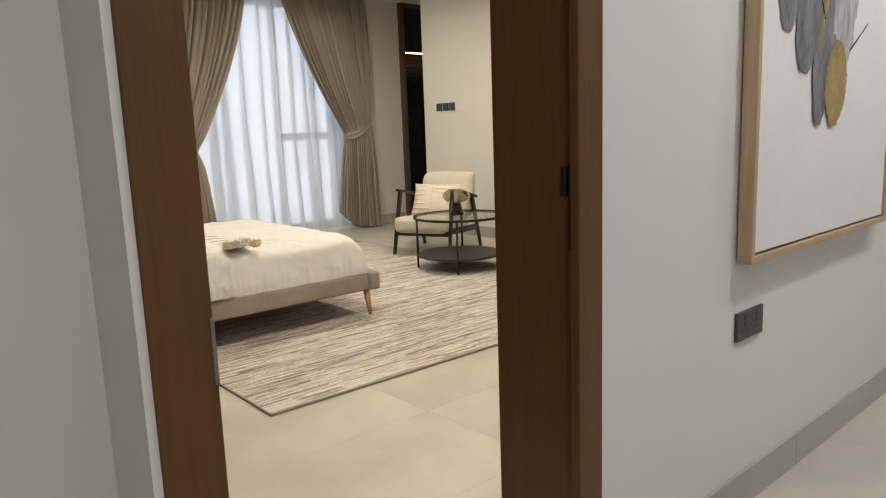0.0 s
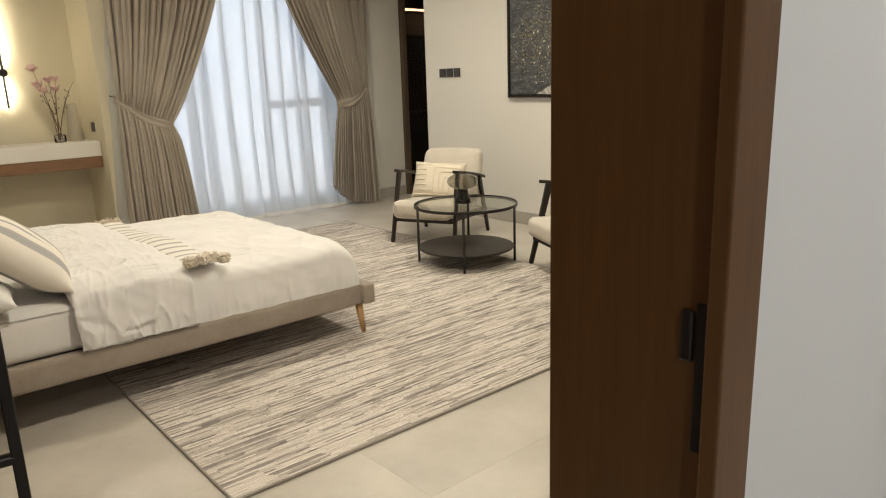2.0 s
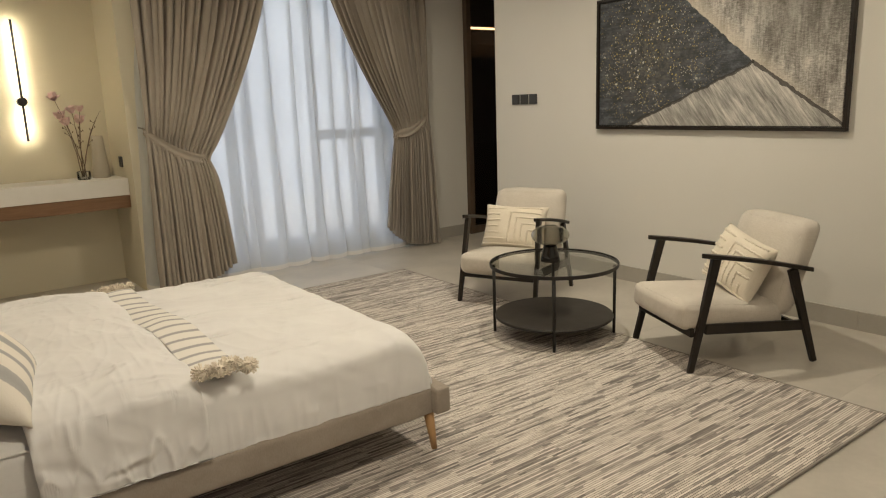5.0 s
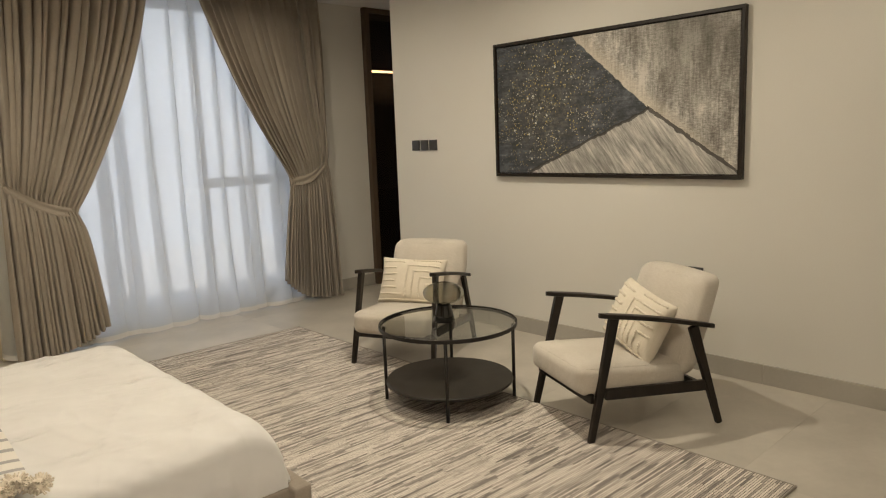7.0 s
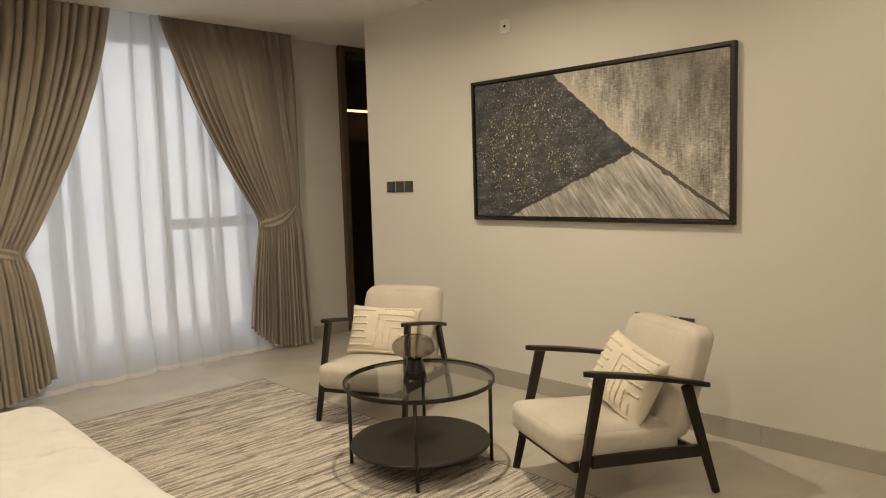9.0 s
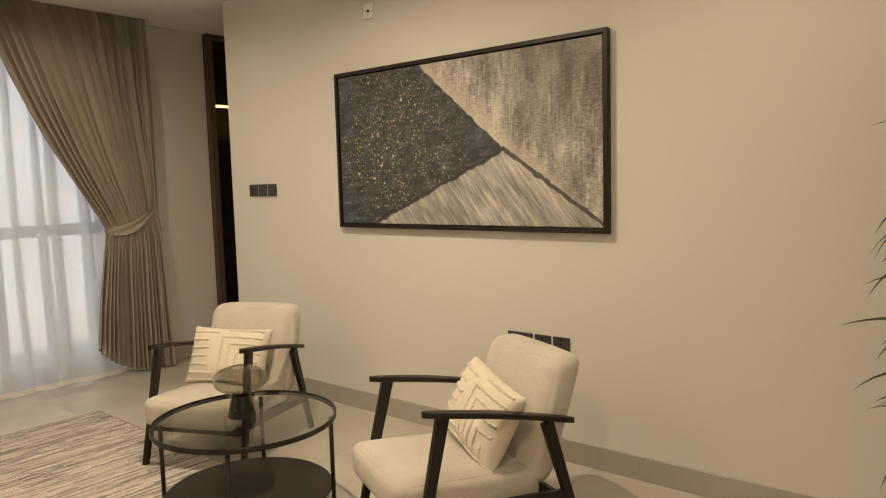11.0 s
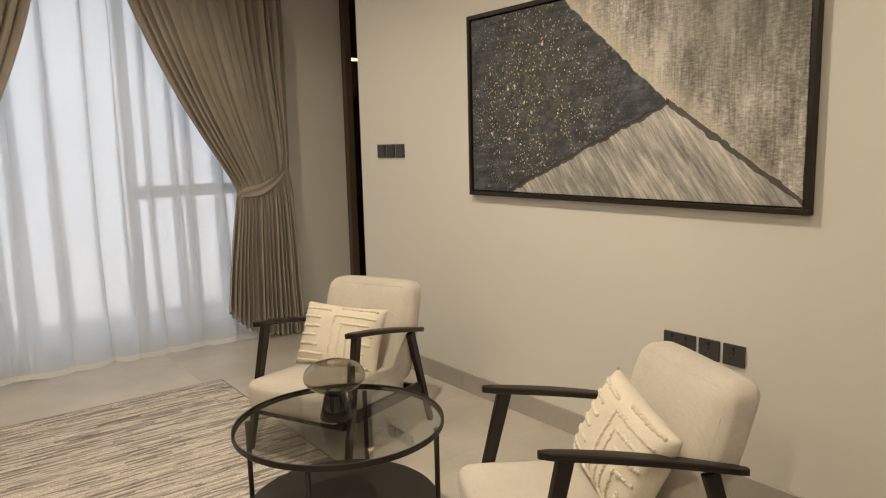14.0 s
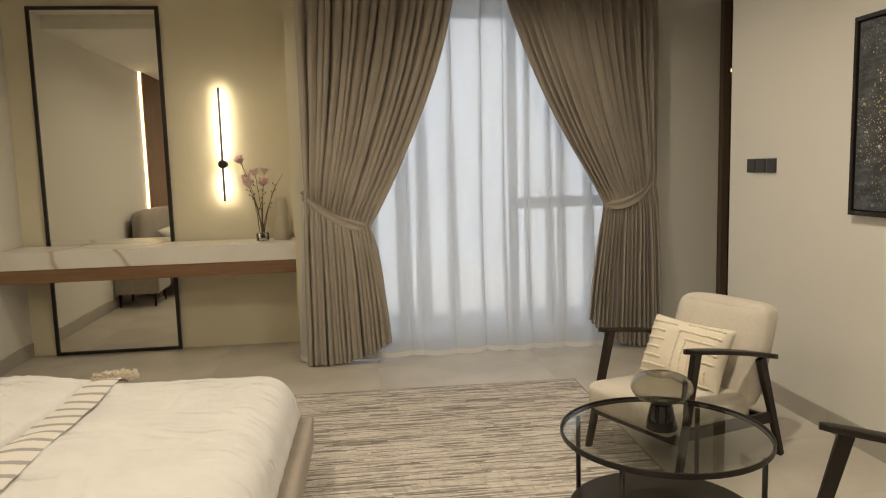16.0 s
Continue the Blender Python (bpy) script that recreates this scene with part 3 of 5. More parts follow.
def curtains():
    cl = thing("curtain", pose(0, 0, 0), "taupe pleated curtain tied back beside the window", "curtain", "tied-back curtains")
    c = part("panel", curtain(2.55, 3.76, 2.56, 3.035, 2.53, 3.16, 1.25, 1.02, 17, 7.36, 3, lambda u: 0.012 + 0.15 * u ** 3.2), CURTAIN, cl, smooth=True)
    part("tie_back", tie((2.545, 7.40, 1.275), (3.04, 7.39, 1.005), 0.055, 0.3, 1), CURTAIN, cl, smooth=True)
    part("hook", tube((2.545, 7.47, 1.30), (2.545, 7.36, 1.295), 0.006, 0.006, 10), STEEL, cl)
    cr = thing("curtain", pose(0, 0, 0), "taupe pleated curtain tied back beside the window", "curtain", "tied-back curtains")
    part("panel", curtain(5.27, 4.00, 5.26, 4.845, 5.32, 4.69, 1.265, 1.12, 17, 7.36, 8, lambda u: 0.012 + 0.27 * u ** 3.5), CURTAIN, cr, smooth=True)
    part("tie_back", tie((5.25, 7.40, 1.295), (4.835, 7.39, 1.115), 0.055, 1.7, 1), CURTAIN, cr, smooth=True)
    part("hook", tube((5.25, 7.49, 1.305), (5.25, 7.36, 1.30), 0.006, 0.006, 10), STEEL, cr)

    rnd = random.Random(21)
    # pleats of uneven width: each a flat run, then a tuck that doubles back on itself
    edges = [0.0]
    while edges[-1] < 1.0:
        edges.append(edges[-1] + rnd.uniform(0.045, 0.095))
    edges = [e / edges[-1] for e in edges]
    tuck = [rnd.uniform(0.05, 0.125) for _ in edges]
    lean = [rnd.uniform(-0.05, 0.05) for _ in edges]
    deep = [rnd.uniform(0.6, 1.3) for _ in edges]

    def sheer(u, v):
        k = max(i for i, e in enumerate(edges[:-1]) if e <= u + 1e-9)
        f = (u - edges[k]) / (edges[k + 1] - edges[k])
        a = 2 * math.pi * f
        z = 3.065 + (0.030 - 3.065) * v
        x = 2.54 + (5.30 - 2.54) * u
        x -= tuck[k] * (0.75 + 0.35 * v) * math.sin(a) * (0.6 + 0.4 * math.sin(a / 2))
        x += lean[k] * (v - 0.4) * math.sin(math.pi * f) + 0.014 * noise.noise(Vector((u * 11, v * 2.2, 0)))
        y = 7.54 + deep[k] * (0.030 + 0.028 * v) * math.cos(a) + 0.010 * noise.noise(Vector((u * 16, v * 3, 4))) - 0.085 * v ** 4
        x -= 0.06 * v ** 3 * (1 - u) ** 8
        z += (0.016 * math.cos(a) + 0.012 * noise.noise(Vector((u * 9, 0, 7)))) * v ** 8
        return Vector((x, y, z))
    s = thing("sheer_curtain", pose(0, 0, 0), "translucent white sheer curtain reaching the floor", "curtain")
    part("panel", sheet(sheer, 620, 36), SHEER, s, smooth=True)
    part("hem", sheet(lambda u, v: sheer(u, 0.988 + 0.012 * v) + Vector((0, -0.002, 0)), 620, 1), LINEN, s, "opaque white stitched hem", smooth=True)


curtains()


# ---- armchairs ----
def tufted_pillow(parent_m, w, h, seed):
    """A square cushion with raised cords of pile in stepped lines."""
    th = thing("throw_pillow", parent_m, "cream tufted throw pillow with raised stepped lines leaning on the armchair", "pillow", "tufted pillows")

    def shell(u, v, side):
        a, b = 2 * u - 1, 2 * v - 1
        edge = (1 - abs(a) ** 3.2) * (1 - abs(b) ** 3.2)
        t = 0.075 * max(edge, 0) ** 0.55
        pinch = 1 - 0.07 * (1 - abs(b) ** 2) * abs(a) ** 3
        pinch2 = 1 - 0.07 * (1 - abs(a) ** 2) * abs(b) ** 3
        p = Vector((a * w / 2 * pinch, side * t, b * h / 2 * pinch2))
        n = noise.noise(p * 9 + Vector((seed, side, 0)))
        p.y += side * 0.006 * n * max(edge, 0)
        return p
    bm = sheet(lambda u, v: shell(u, v, -1), 30, 30)
    sheet(lambda u, v: shell(u, v, 1), 30, 30, bm)
    bmesh.ops.remove_doubles(bm, verts=bm.verts[:], dist=0.0008)
    part("cover", bm, PILLOW_COTTON, th, smooth=True)
    rnd = random.Random(seed)
    cords = bmesh.new()
    lines = [[(0.06, 0.88), (0.40, 0.88)], [(0.06, 0.74), (0.30, 0.74)], [(0.06, 0.60), (0.33, 0.60)], [(0.06, 0.46), (0.30, 0.46)], [(0.06, 0.32), (0.33, 0.32)], [(0.06, 0.18), (0.40, 0.18)], [(0.04, 0.06), (0.96, 0.06)],
             [(0.46, 0.12), (0.46, 0.80), (0.94, 0.80)], [(0.56, 0.12), (0.56, 0.68), (0.90, 0.68)], [(0.66, 0.14), (0.66, 0.54), (0.94, 0.54)], [(0.76, 0.12), (0.76, 0.40), (0.94, 0.40)], [(0.52, 0.93), (0.94, 0.93)], [(0.86, 0.12), (0.86, 0.28)]]
    for ln in lines:
        for (u0, v0), (u1, v1) in zip(ln, ln[1:]):
            k = int(max(abs(u1 - u0) * w, abs(v1 - v0) * h) / 0.0075) + 1
            for i in range(k):
                f = i / k
                c = shell(u0 + (u1 - u0) * f + rnd.uniform(-0.006, 0.006), v0 + (v1 - v0) * f + rnd.uniform(-0.006, 0.006), -1)
                bmesh.ops.create_icosphere(cords, subdivisions=1, radius=rnd.uniform(0.006, 0.0095), matrix=Matrix.Translation(c))
    part("tufting", cords, PILLOW_COTTON, th, smooth=True, kind="stuff")
    return th


def piping(plane, a0, a1, b0, b1_, level, warp, corner=0.05, r=0.0009):
    """A sewn cord round a cushion's edge: a rounded rectangle in the plane, bent as the cushion is."""
    pts = []
    for ca, cb, t0 in ((a1 - corner, b1_ - corner, 0), (a0 + corner, b1_ - corner, 90), (a0 + corner, b0 + corner, 180), (a1 - corner, b0 + corner, 270)):
        for k in range(5):
            t = radians(t0 + 22.5 * k)
            pts.append((ca + corner * math.cos(t), cb + corner * math.sin(t)))
    full = []
    for (p, q), (p2, q2) in zip(pts, pts[1:] + pts[:1]):
        n = 1 if math.hypot(p2 - p, q2 - q) < 0.06 else 8
        full += [(p + (p2 - p) * i / n, q + (q2 - q) * i / n) for i in range(n)]
    world_pts = [warp(Vector((p, q, level) if plane == "xy" else (p, level, q))) for p, q in full]
    bm = bmesh.new()
    for p, q in zip(world_pts, world_pts[1:] + world_pts[:1]):
        tube(p, q, r, r, 6, bm)
    return bm


def armchair(m):
    ch = thing("armchair", m, "cream upholstered armchair with a black wooden frame", "armchair", "armchairs by the coffee table")

    def seat_warp(q):
        t = (q.y + 0.10) / 0.60
        q.z -= 0.045 * t
        return q
    part("seat", padded(-0.262, 0.262, -0.105, 0.50, 0.226, 0.372, 0.042, 0.014, 14, 0.0006, 1.0, seat_warp), UPHOLSTERY, ch, smooth=True)

    def back_warp(q):
        q.y += (q.z - 0.25) * 0.34 + 0.03 * (q.x / 0.26) ** 2 * 0.3
        return q
    part("backrest", padded(-0.266, 0.266, 0.403, 0.538, 0.25, 0.735, 0.045, 0.014, 14, 0.0006, 5.0, back_warp), UPHOLSTERY, ch, smooth=True)
    part("piping", piping("xy", -0.2505, 0.2505, -0.0935, 0.4885, 0.3605, seat_warp), UPHOLSTERY, ch, smooth=True)
    part("piping", piping("xz", -0.2515, 0.2515, 0.2625, 0.7225, 0.4152, back_warp), UPHOLSTERY, ch, smooth=True)
    for s in (-1, 1):
        part("armrest", arm_mesh(s), BLACK_WOOD, ch, smooth=False)
        part("leg", beam((s * 0.287, -0.065, 0), (s * 0.268, 0.075, 0.606), 0.026, 0.030, 0.030, 0.048), BLACK_WOOD, ch)
        part("leg", beam((s * 0.312, 0.650, 0), (s * 0.293, 0.500, 0.511), 0.026, 0.030, 0.028, 0.050), BLACK_WOOD, ch)
        part("side_rail", beam((s * 0.278, 0.02, 0.232), (s * 0.300, 0.580, 0.205), 0.024, 0.054), BLACK_WOOD, ch)
    part("front_rail", beam((-0.27, -0.045, 0.215), (0.27, -0.045, 0.215), 0.024, 0.046, side=(0, 1, 0)), BLACK_WOOD, ch)
    part("back_rail", beam((-0.295, 0.545, 0.20), (0.295, 0.545, 0.20), 0.024, 0.046, side=(0, 1, 0)), BLACK_WOOD, ch)
    return ch


def arm_mesh(s):
    """A flat armrest, widest before the middle, with a rounded nose."""
    def outline(t):
        return 0.020 + 0.011 * math.sin(math.pi * min(1, t * 1.15)) ** 0.8
    bm = bmesh.new()
    rows = []
    n = 18
    for i in range(n + 1):
        t = i / n
        y = -0.005 + 0.625 * t
        z = 0.616 - 0.118 * t + 0.010 * math.sin(math.pi * t)
        w = outline(t) * (math.sqrt(max(0.12, 1 - (1 - t / 0.05) ** 2)) if t < 0.05 else math.sqrt(max(0.25, 1 - (1 - (1 - t) / 0.03) ** 2)) if t > 0.97 else 1)
        h = 0.012
        ring = []
        for a in range(12):
            an = 2 * math.pi * a / 12
            ca, sa = math.cos(an), math.sin(an)
            ring.append(bm.verts.new((s * (0.268 + 0.028 * t) + math.copysign(abs(ca) ** 0.5, ca) * w, y, z + math.copysign(abs(sa) ** 0.5, sa) * h)))
        rows.append(ring)
    for a, b in zip(rows, rows[1:]):
        for i in range(12):
            bm.faces.new((a[i], a[(i + 1) % 12], b[(i + 1) % 12], b[i]))
    bm.faces.new(rows[0])
    bm.faces.new(rows[-1])
    return bm


CH1, CH2 = pose(4.252, 5.248, 0, 0, 0, -66.0), pose(4.256, 3.848, 0, 0, 0, -114.8)
first_chair = armchair(CH1)
copy_thing(first_chair, CH2)
tufted_pillow(CH1 @ pose(-0.03, 0.358, 0.490, -24, 1, 2), 0.49, 0.33, 2)
tufted_pillow(CH2 @ pose(0.045, 0.360, 0.502, -24, 9, -4), 0.46, 0.33, 2)


# ---- coffee table ----
def coffee_table():
    t = thing("coffee_table", pose(4.056, 4.5435, 0, 0, 0, -1.1), "round black metal coffee table with glass top and shelf", "table")
    part("glass_top", lathe([(0, 0.4430), (0.376, 0.4430), (0.378, 0.4450), (0.376, 0.4510), (0, 0.4510)], 72), TABLE_GLASS, t, "clear smoky glass top", smooth=False)
    part("rim", lathe([(0.373, 0.4340), (0.384, 0.4340), (0.385, 0.4360), (0.385, 0.4530), (0.384, 0.4550), (0.379, 0.4550), (0.379, 0.4425), (0.373, 0.4425), (0.373, 0.4340)], 72), BLACK_METAL, t)
    part("shelf", lathe([(0, 0.118), (0.352, 0.118), (0.356, 0.121), (0.356, 0.131), (0.352, 0.134), (0, 0.134)], 72), SHELF_BLACK, t, "dark brown-black round lower shelf")
    for i in range(4):
        a = math.pi / 4 + i * math.pi / 2
        c = Vector((math.cos(a), math.sin(a), 0)) * 0.360
        part("leg", tube(c, c + Vector((0, 0, 0.4320)), 0.0095, 0.0095, 14), BLACK_METAL, t, smooth=True)


coffee_table()


def smoke_vase():
    v = thing("glass_vase", pose(4.058, 4.572, 0.4515), "smoky glass mushroom-shaped vase on the coffee table", "vase")
    part("foot", lathe([(0, 0), (0.058, 0), (0.060, 0.004), (0.050, 0.045), (0.040, 0.092), (0.036, 0.100), (0, 0.100)], 40), BASE_GLASS, v, "dark smoky glass foot", smooth=True)
    outer = [(0.030, 0.101)]
    for k in range(1, 20):
        t = -1.30 + 2.52 * k / 20
        outer.append((0.114 * math.cos(t) ** 0.85, 0.160 + 0.058 * math.sin(t)))
    outer += [(0.041, 0.2155), (0.039, 0.2165)]
    inner = [(r - 0.003, z) for r, z in outer[::-1]]
    part("bowl", lathe(outer + inner, 44), SMOKE_GLASS, v, smooth=True)


smoke_vase()


# ---- paintings ----
def wall_painting():
    p = thing("wall_painting", pose(EAST, 4.413, 1.641, 0, 0, -90), "large abstract painting in charcoal, grey and cream in a black frame", "painting")
    W, Hh = 0.92, 0.474
    for x0, x1, z0, z1 in ((-W, W, Hh - 0.022, Hh), (-W, W, -Hh, -Hh + 0.022), (-W, -W + 0.022, -Hh + 0.0222, Hh - 0.0222), (W - 0.022, W, -Hh + 0.0222, Hh - 0.0222)):
        part("frame_bar", box(x0, x1, -0.040, -0.003, z0, z1, 0.002), BLACK_WOOD, p)
    part("canvas", box(-W + 0.028, W - 0.028, -0.030, -0.008, -Hh + 0.028, Hh - 0.028, 0.002), CANVAS, p, "charcoal field with white specks meeting grey and cream planes")
    part("backing", box(-W + 0.023, W - 0.023, -0.008, -0.0045, -Hh + 0.0225, Hh - 0.0225), BLACK_WOOD, p)


def canvas_material():
    """Three painted planes split by straight lines, worked with strokes, specks and dry relief."""
    m, nt, b = material("abstract_canvas", (0.3, 0.3, 0.3), 0.6)
    tc = nt.nodes.new("ShaderNodeTexCoord")
    sep = nt.nodes.new("ShaderNodeSeparateXYZ")
    nt.links.new(tc.outputs["Object"], sep.inputs[0])

    def math_(op, a, c, d=None):
        n = nt.nodes.new("ShaderNodeMath")
        n.operation = op
        for i, v in enumerate((a, c, d)):
            if v is None:
                continue
            if isinstance(v, (int, float)):
                n.inputs[i].default_value = v
            else:
                nt.links.new(v, n.inputs[i])
        return n.outputs[0]
    x, z = sep.outputs[0], sep.outputs[2]
    jit = math_("MULTIPLY", math_("SUBTRACT", noise_tex(nt, coords(nt), 14, 3), 0.5), 0.05)
    # the three edges meet right of the middle
    up = math_("ADD", math_("SUBTRACT", math_("MULTIPLY_ADD", x, -0.87, 0.241), z), jit)
    low = math_("ADD", math_("SUBTRACT", math_("MULTIPLY_ADD", x, 0.417, -0.19), z), jit)
    right = math_("ADD", math_("SUBTRACT", math_("MULTIPLY_ADD", x, -0.685, 0.179), z), jit)

    def step(src, w=0.004):
        mr = nt.nodes.new("ShaderNodeMapRange")
        mr.inputs["From Min"].default_value, mr.inputs["From Max"].default_value = -w, w
        nt.links.new(src, mr.inputs[0])
        return mr.outputs[0]
    v_up = coords(nt, (75, 1, 5))
    streak = noise_tex(nt, v_up, 1.0, 7, 0.75)
    patch = noise_tex(nt, coords(nt, (3.4, 1, 1.2)), 1.6, 7, 0.75)
    scrape = noise_tex(nt, coords(nt, (30, 1, 110)), 1.0, 6, 0.75)
    tone = mixed(nt, mixed(nt, patch, streak, 0.30), scrape, 0.30)
    pale = ramp(nt, tone, [(0.41, (0.11, 0.098, 0.082)), (0.47, (0.25, 0.23, 0.205)), (0.52, (0.43, 0.405, 0.37)), (0.58, (0.72, 0.68, 0.62))])
    murk = nt.nodes.new("ShaderNodeVectorMath")
    murk.operation = "DISTANCE"
    nt.links.new(tc.outputs["Object"], murk.inputs[0])
    murk.inputs[1].default_value = (0.62, -0.030, 0.38)
    pale = mixed(nt, pale, (0.10, 0.092, 0.075), ramp(nt, murk.outputs["Value"], [(0.1, (0.6, 0.6, 0.6)), (0.55, (0, 0, 0))]))
    # cream glaze beside the upper edge
    edge = ramp(nt, math_("MULTIPLY", up, -1.0), [(0.0, (1, 1, 1)), (0.14, (0, 0, 0))])
    pale = mixed(nt, pale, (0.62, 0.55, 0.45), math_("MULTIPLY", edge, 0.7))
    v_dark = coords(nt, (9, 1, 12))
    dark_n = mixed(nt, noise_tex(nt, v_dark, 1.0, 8, 0.78), noise_tex(nt, coords(nt, (4, 1, 40)), 1.0, 6, 0.7), 0.4)
    dark = ramp(nt, dark_n, [(0.36, (0.016, 0.017, 0.020)), (0.48, (0.042, 0.046, 0.053)), (0.58, (0.10, 0.112, 0.127)), (0.72, (0.28, 0.285, 0.285))])
    glow_c = nt.nodes.new("ShaderNodeVectorMath")
    glow_c.operation = "DISTANCE"
    nt.links.new(tc.outputs["Object"], glow_c.inputs[0])
    glow_c.inputs[1].default_value = (-0.47, -0.030, 0.02)
    near = ramp(nt, glow_c.outputs["Value"], [(0.05, (0.55, 0.55, 0.55)), (0.5, (0, 0, 0))])
    worn = ramp(nt, noise_tex(nt, coords(nt, (26, 1, 30)), 1.0, 7, 0.85), [(0.45, (0.03, 0.03, 0.033)), (0.62, (0.23, 0.215, 0.165))])
    dark = mixed(nt, dark, worn, near)
    for sc, thr, keep in ((30, 0.17, 0.46), (62, 0.22, 0.44), (17, 0.14, 0.50)):
        vo = node(nt, "ShaderNodeTexVoronoi", Scale=float(sc))
        nt.links.new(tc.outputs["Object"], vo.inputs["Vector"])
        dot = math_("LESS_THAN", vo.outputs["Distance"], thr)
        some = math_("GREATER_THAN", noise_tex(nt, coords(nt), 5.0, 3), keep - 0.02)
        spread = ramp(nt, glow_c.outputs["Value"], [(0.28, (1, 1, 1)), (0.62, (0, 0, 0))])
        fleck = ramp(nt, vo.outputs["Color"], [(0.25, (0.52, 0.40, 0.13)), (0.32, (0.66, 0.64, 0.58))])
        dark = mixed(nt, dark, fleck, math_("MULTIPLY", math_("MULTIPLY", math_("MULTIPLY", dot, some), spread), 0.9))
    v_low = slanted(nt, (4, 1, 60), -52)
    lown = mixed(nt, noise_tex(nt, v_low, 1.0, 7, 0.75), noise_tex(nt, slanted(nt, (2, 1, 9), -52), 1.0, 5, 0.7), 0.5)
    plane = ramp(nt, lown, [(0.40, (0.16, 0.15, 0.135)), (0.49, (0.35, 0.335, 0.31)), (0.60, (0.68, 0.65, 0.60))])
    col = mixed(nt, pale, dark, step(up))
    col = mixed(nt, col, plane, math_("MULTIPLY", step(low), step(right)))
    # dark drawn lines along the joints
    for src, w, lo in ((low, 0.010, None), (right, 0.013, None)):
        line = math_("LESS_THAN", math_("ABSOLUTE", src, 0.0), w)
        if src is right:
            line = math_("MULTIPLY", line, math_("GREATER_THAN", x, 0.325))
        else:
            line = math_("MULTIPLY", line, math_("LESS_THAN", x, 0.34))
        col = mixed(nt, col, (0.03, 0.024, 0.020), math_("MULTIPLY", line, 0.85))
    nt.links.new(col, b.inputs["Base Color"])
    bump(nt, b, mixed(nt, mixed(nt, streak, scrape, 0.5), dark_n, 0.5), 0.9, 0.006)
    return m


CANVAS = canvas_material()
wall_painting()


# ---- rug ----
def rug():
    r = thing("rug", pose(2.856, 4.711, 0, 0, 0, -1.1), "large striped grey and cream woven rug under bed and table", "rug")
    part("field", box(-1.460, 1.460, -1.914, 1.914, 0, 0.011, 0.003), RUG, r)
    for x0, x1, y0, y1 in ((-1.467, 1.467, -1.921, -1.9135), (-1.467, 1.467, 1.9135, 1.921), (-1.467, -1.4595, -1.9132, 1.9132), (1.4595, 1.467, -1.9132, 1.9132)):
        part("binding", box(x0, x1, y0, y1, 0, 0.0125, 0.003), RUG_EDGE, r, "grey stitched rug binding")


RUG_EDGE = woven("rug_binding", (0.25, 0.22, 0.19), (0.34, 0.305, 0.265), 200)
rug()


# ---- bed ----
BED_M = pose(2.63, 3.80, 0, 0, 0, -1.3) @ Matrix.Translation((-2.63, -3.80, 0))


def bed():
    b = thing("bed", BED_M, "low double bed with a taupe upholstered frame and wooden legs", "bed")
    part("side_rail", padded(0.42, 2.60, 3.82, 3.88, 0.176, 0.288, 0.014, 0.002, 10, 0.002, 1), BED_FABRIC, b, smooth=True)
    part("side_rail", padded(0.42, 2.60, 5.36, 5.42, 0.176, 0.288, 0.014, 0.002, 10, 0.002, 2), BED_FABRIC, b, smooth=True)
    part("foot_rail", padded(2.585, 2.665, 3.79, 5.43, 0.176, 0.294, 0.018, 0.003, 10, 0.002, 3), BED_FABRIC, b, smooth=True)
    part("base", box(0.42, 2.59, 3.875, 5.365, 0.19, 0.275), BED_FABRIC, b)
    part("headboard", padded(0.27, 0.42, 3.74, 5.48, 0.10, 1.02, 0.05, 0.02, 12, 0.002, 4), BED_FABRIC, b, "taupe upholstered headboard", smooth=True)
    for x, y in ((2.595, 3.862), (2.595, 5.36), (0.55, 3.86), (0.55, 5.36)):
        dy = -0.018 if y < 4.5 else 0.018
        dx = 0.012 if x > 1 else -0.02
        part("leg", tube((x + dx, y + dy, 0.0125 if y < 6 and 1.34 < x < 4.3 else 0), (x, y, 0.185), 0.012, 0.023, 16), LEG_WOOD, b, "turned pale wooden leg", smooth=True)
    m = thing("mattress", BED_M, "white mattress on the bed", "mattress")
    part("body", padded(0.45, 2.55, 3.87, 5.37, 0.276, 0.495, 0.05, 0.008, 16, 0.003, 6), LINEN, m, smooth=True)
    for z in (0.36, 0.47):
        for y in (3.8675, 5.3725):
            part("piping", tube((0.50, y, z), (2.50, y, z), 0.0045, 0.0045, 8), LINEN, m, smooth=True)


bed()


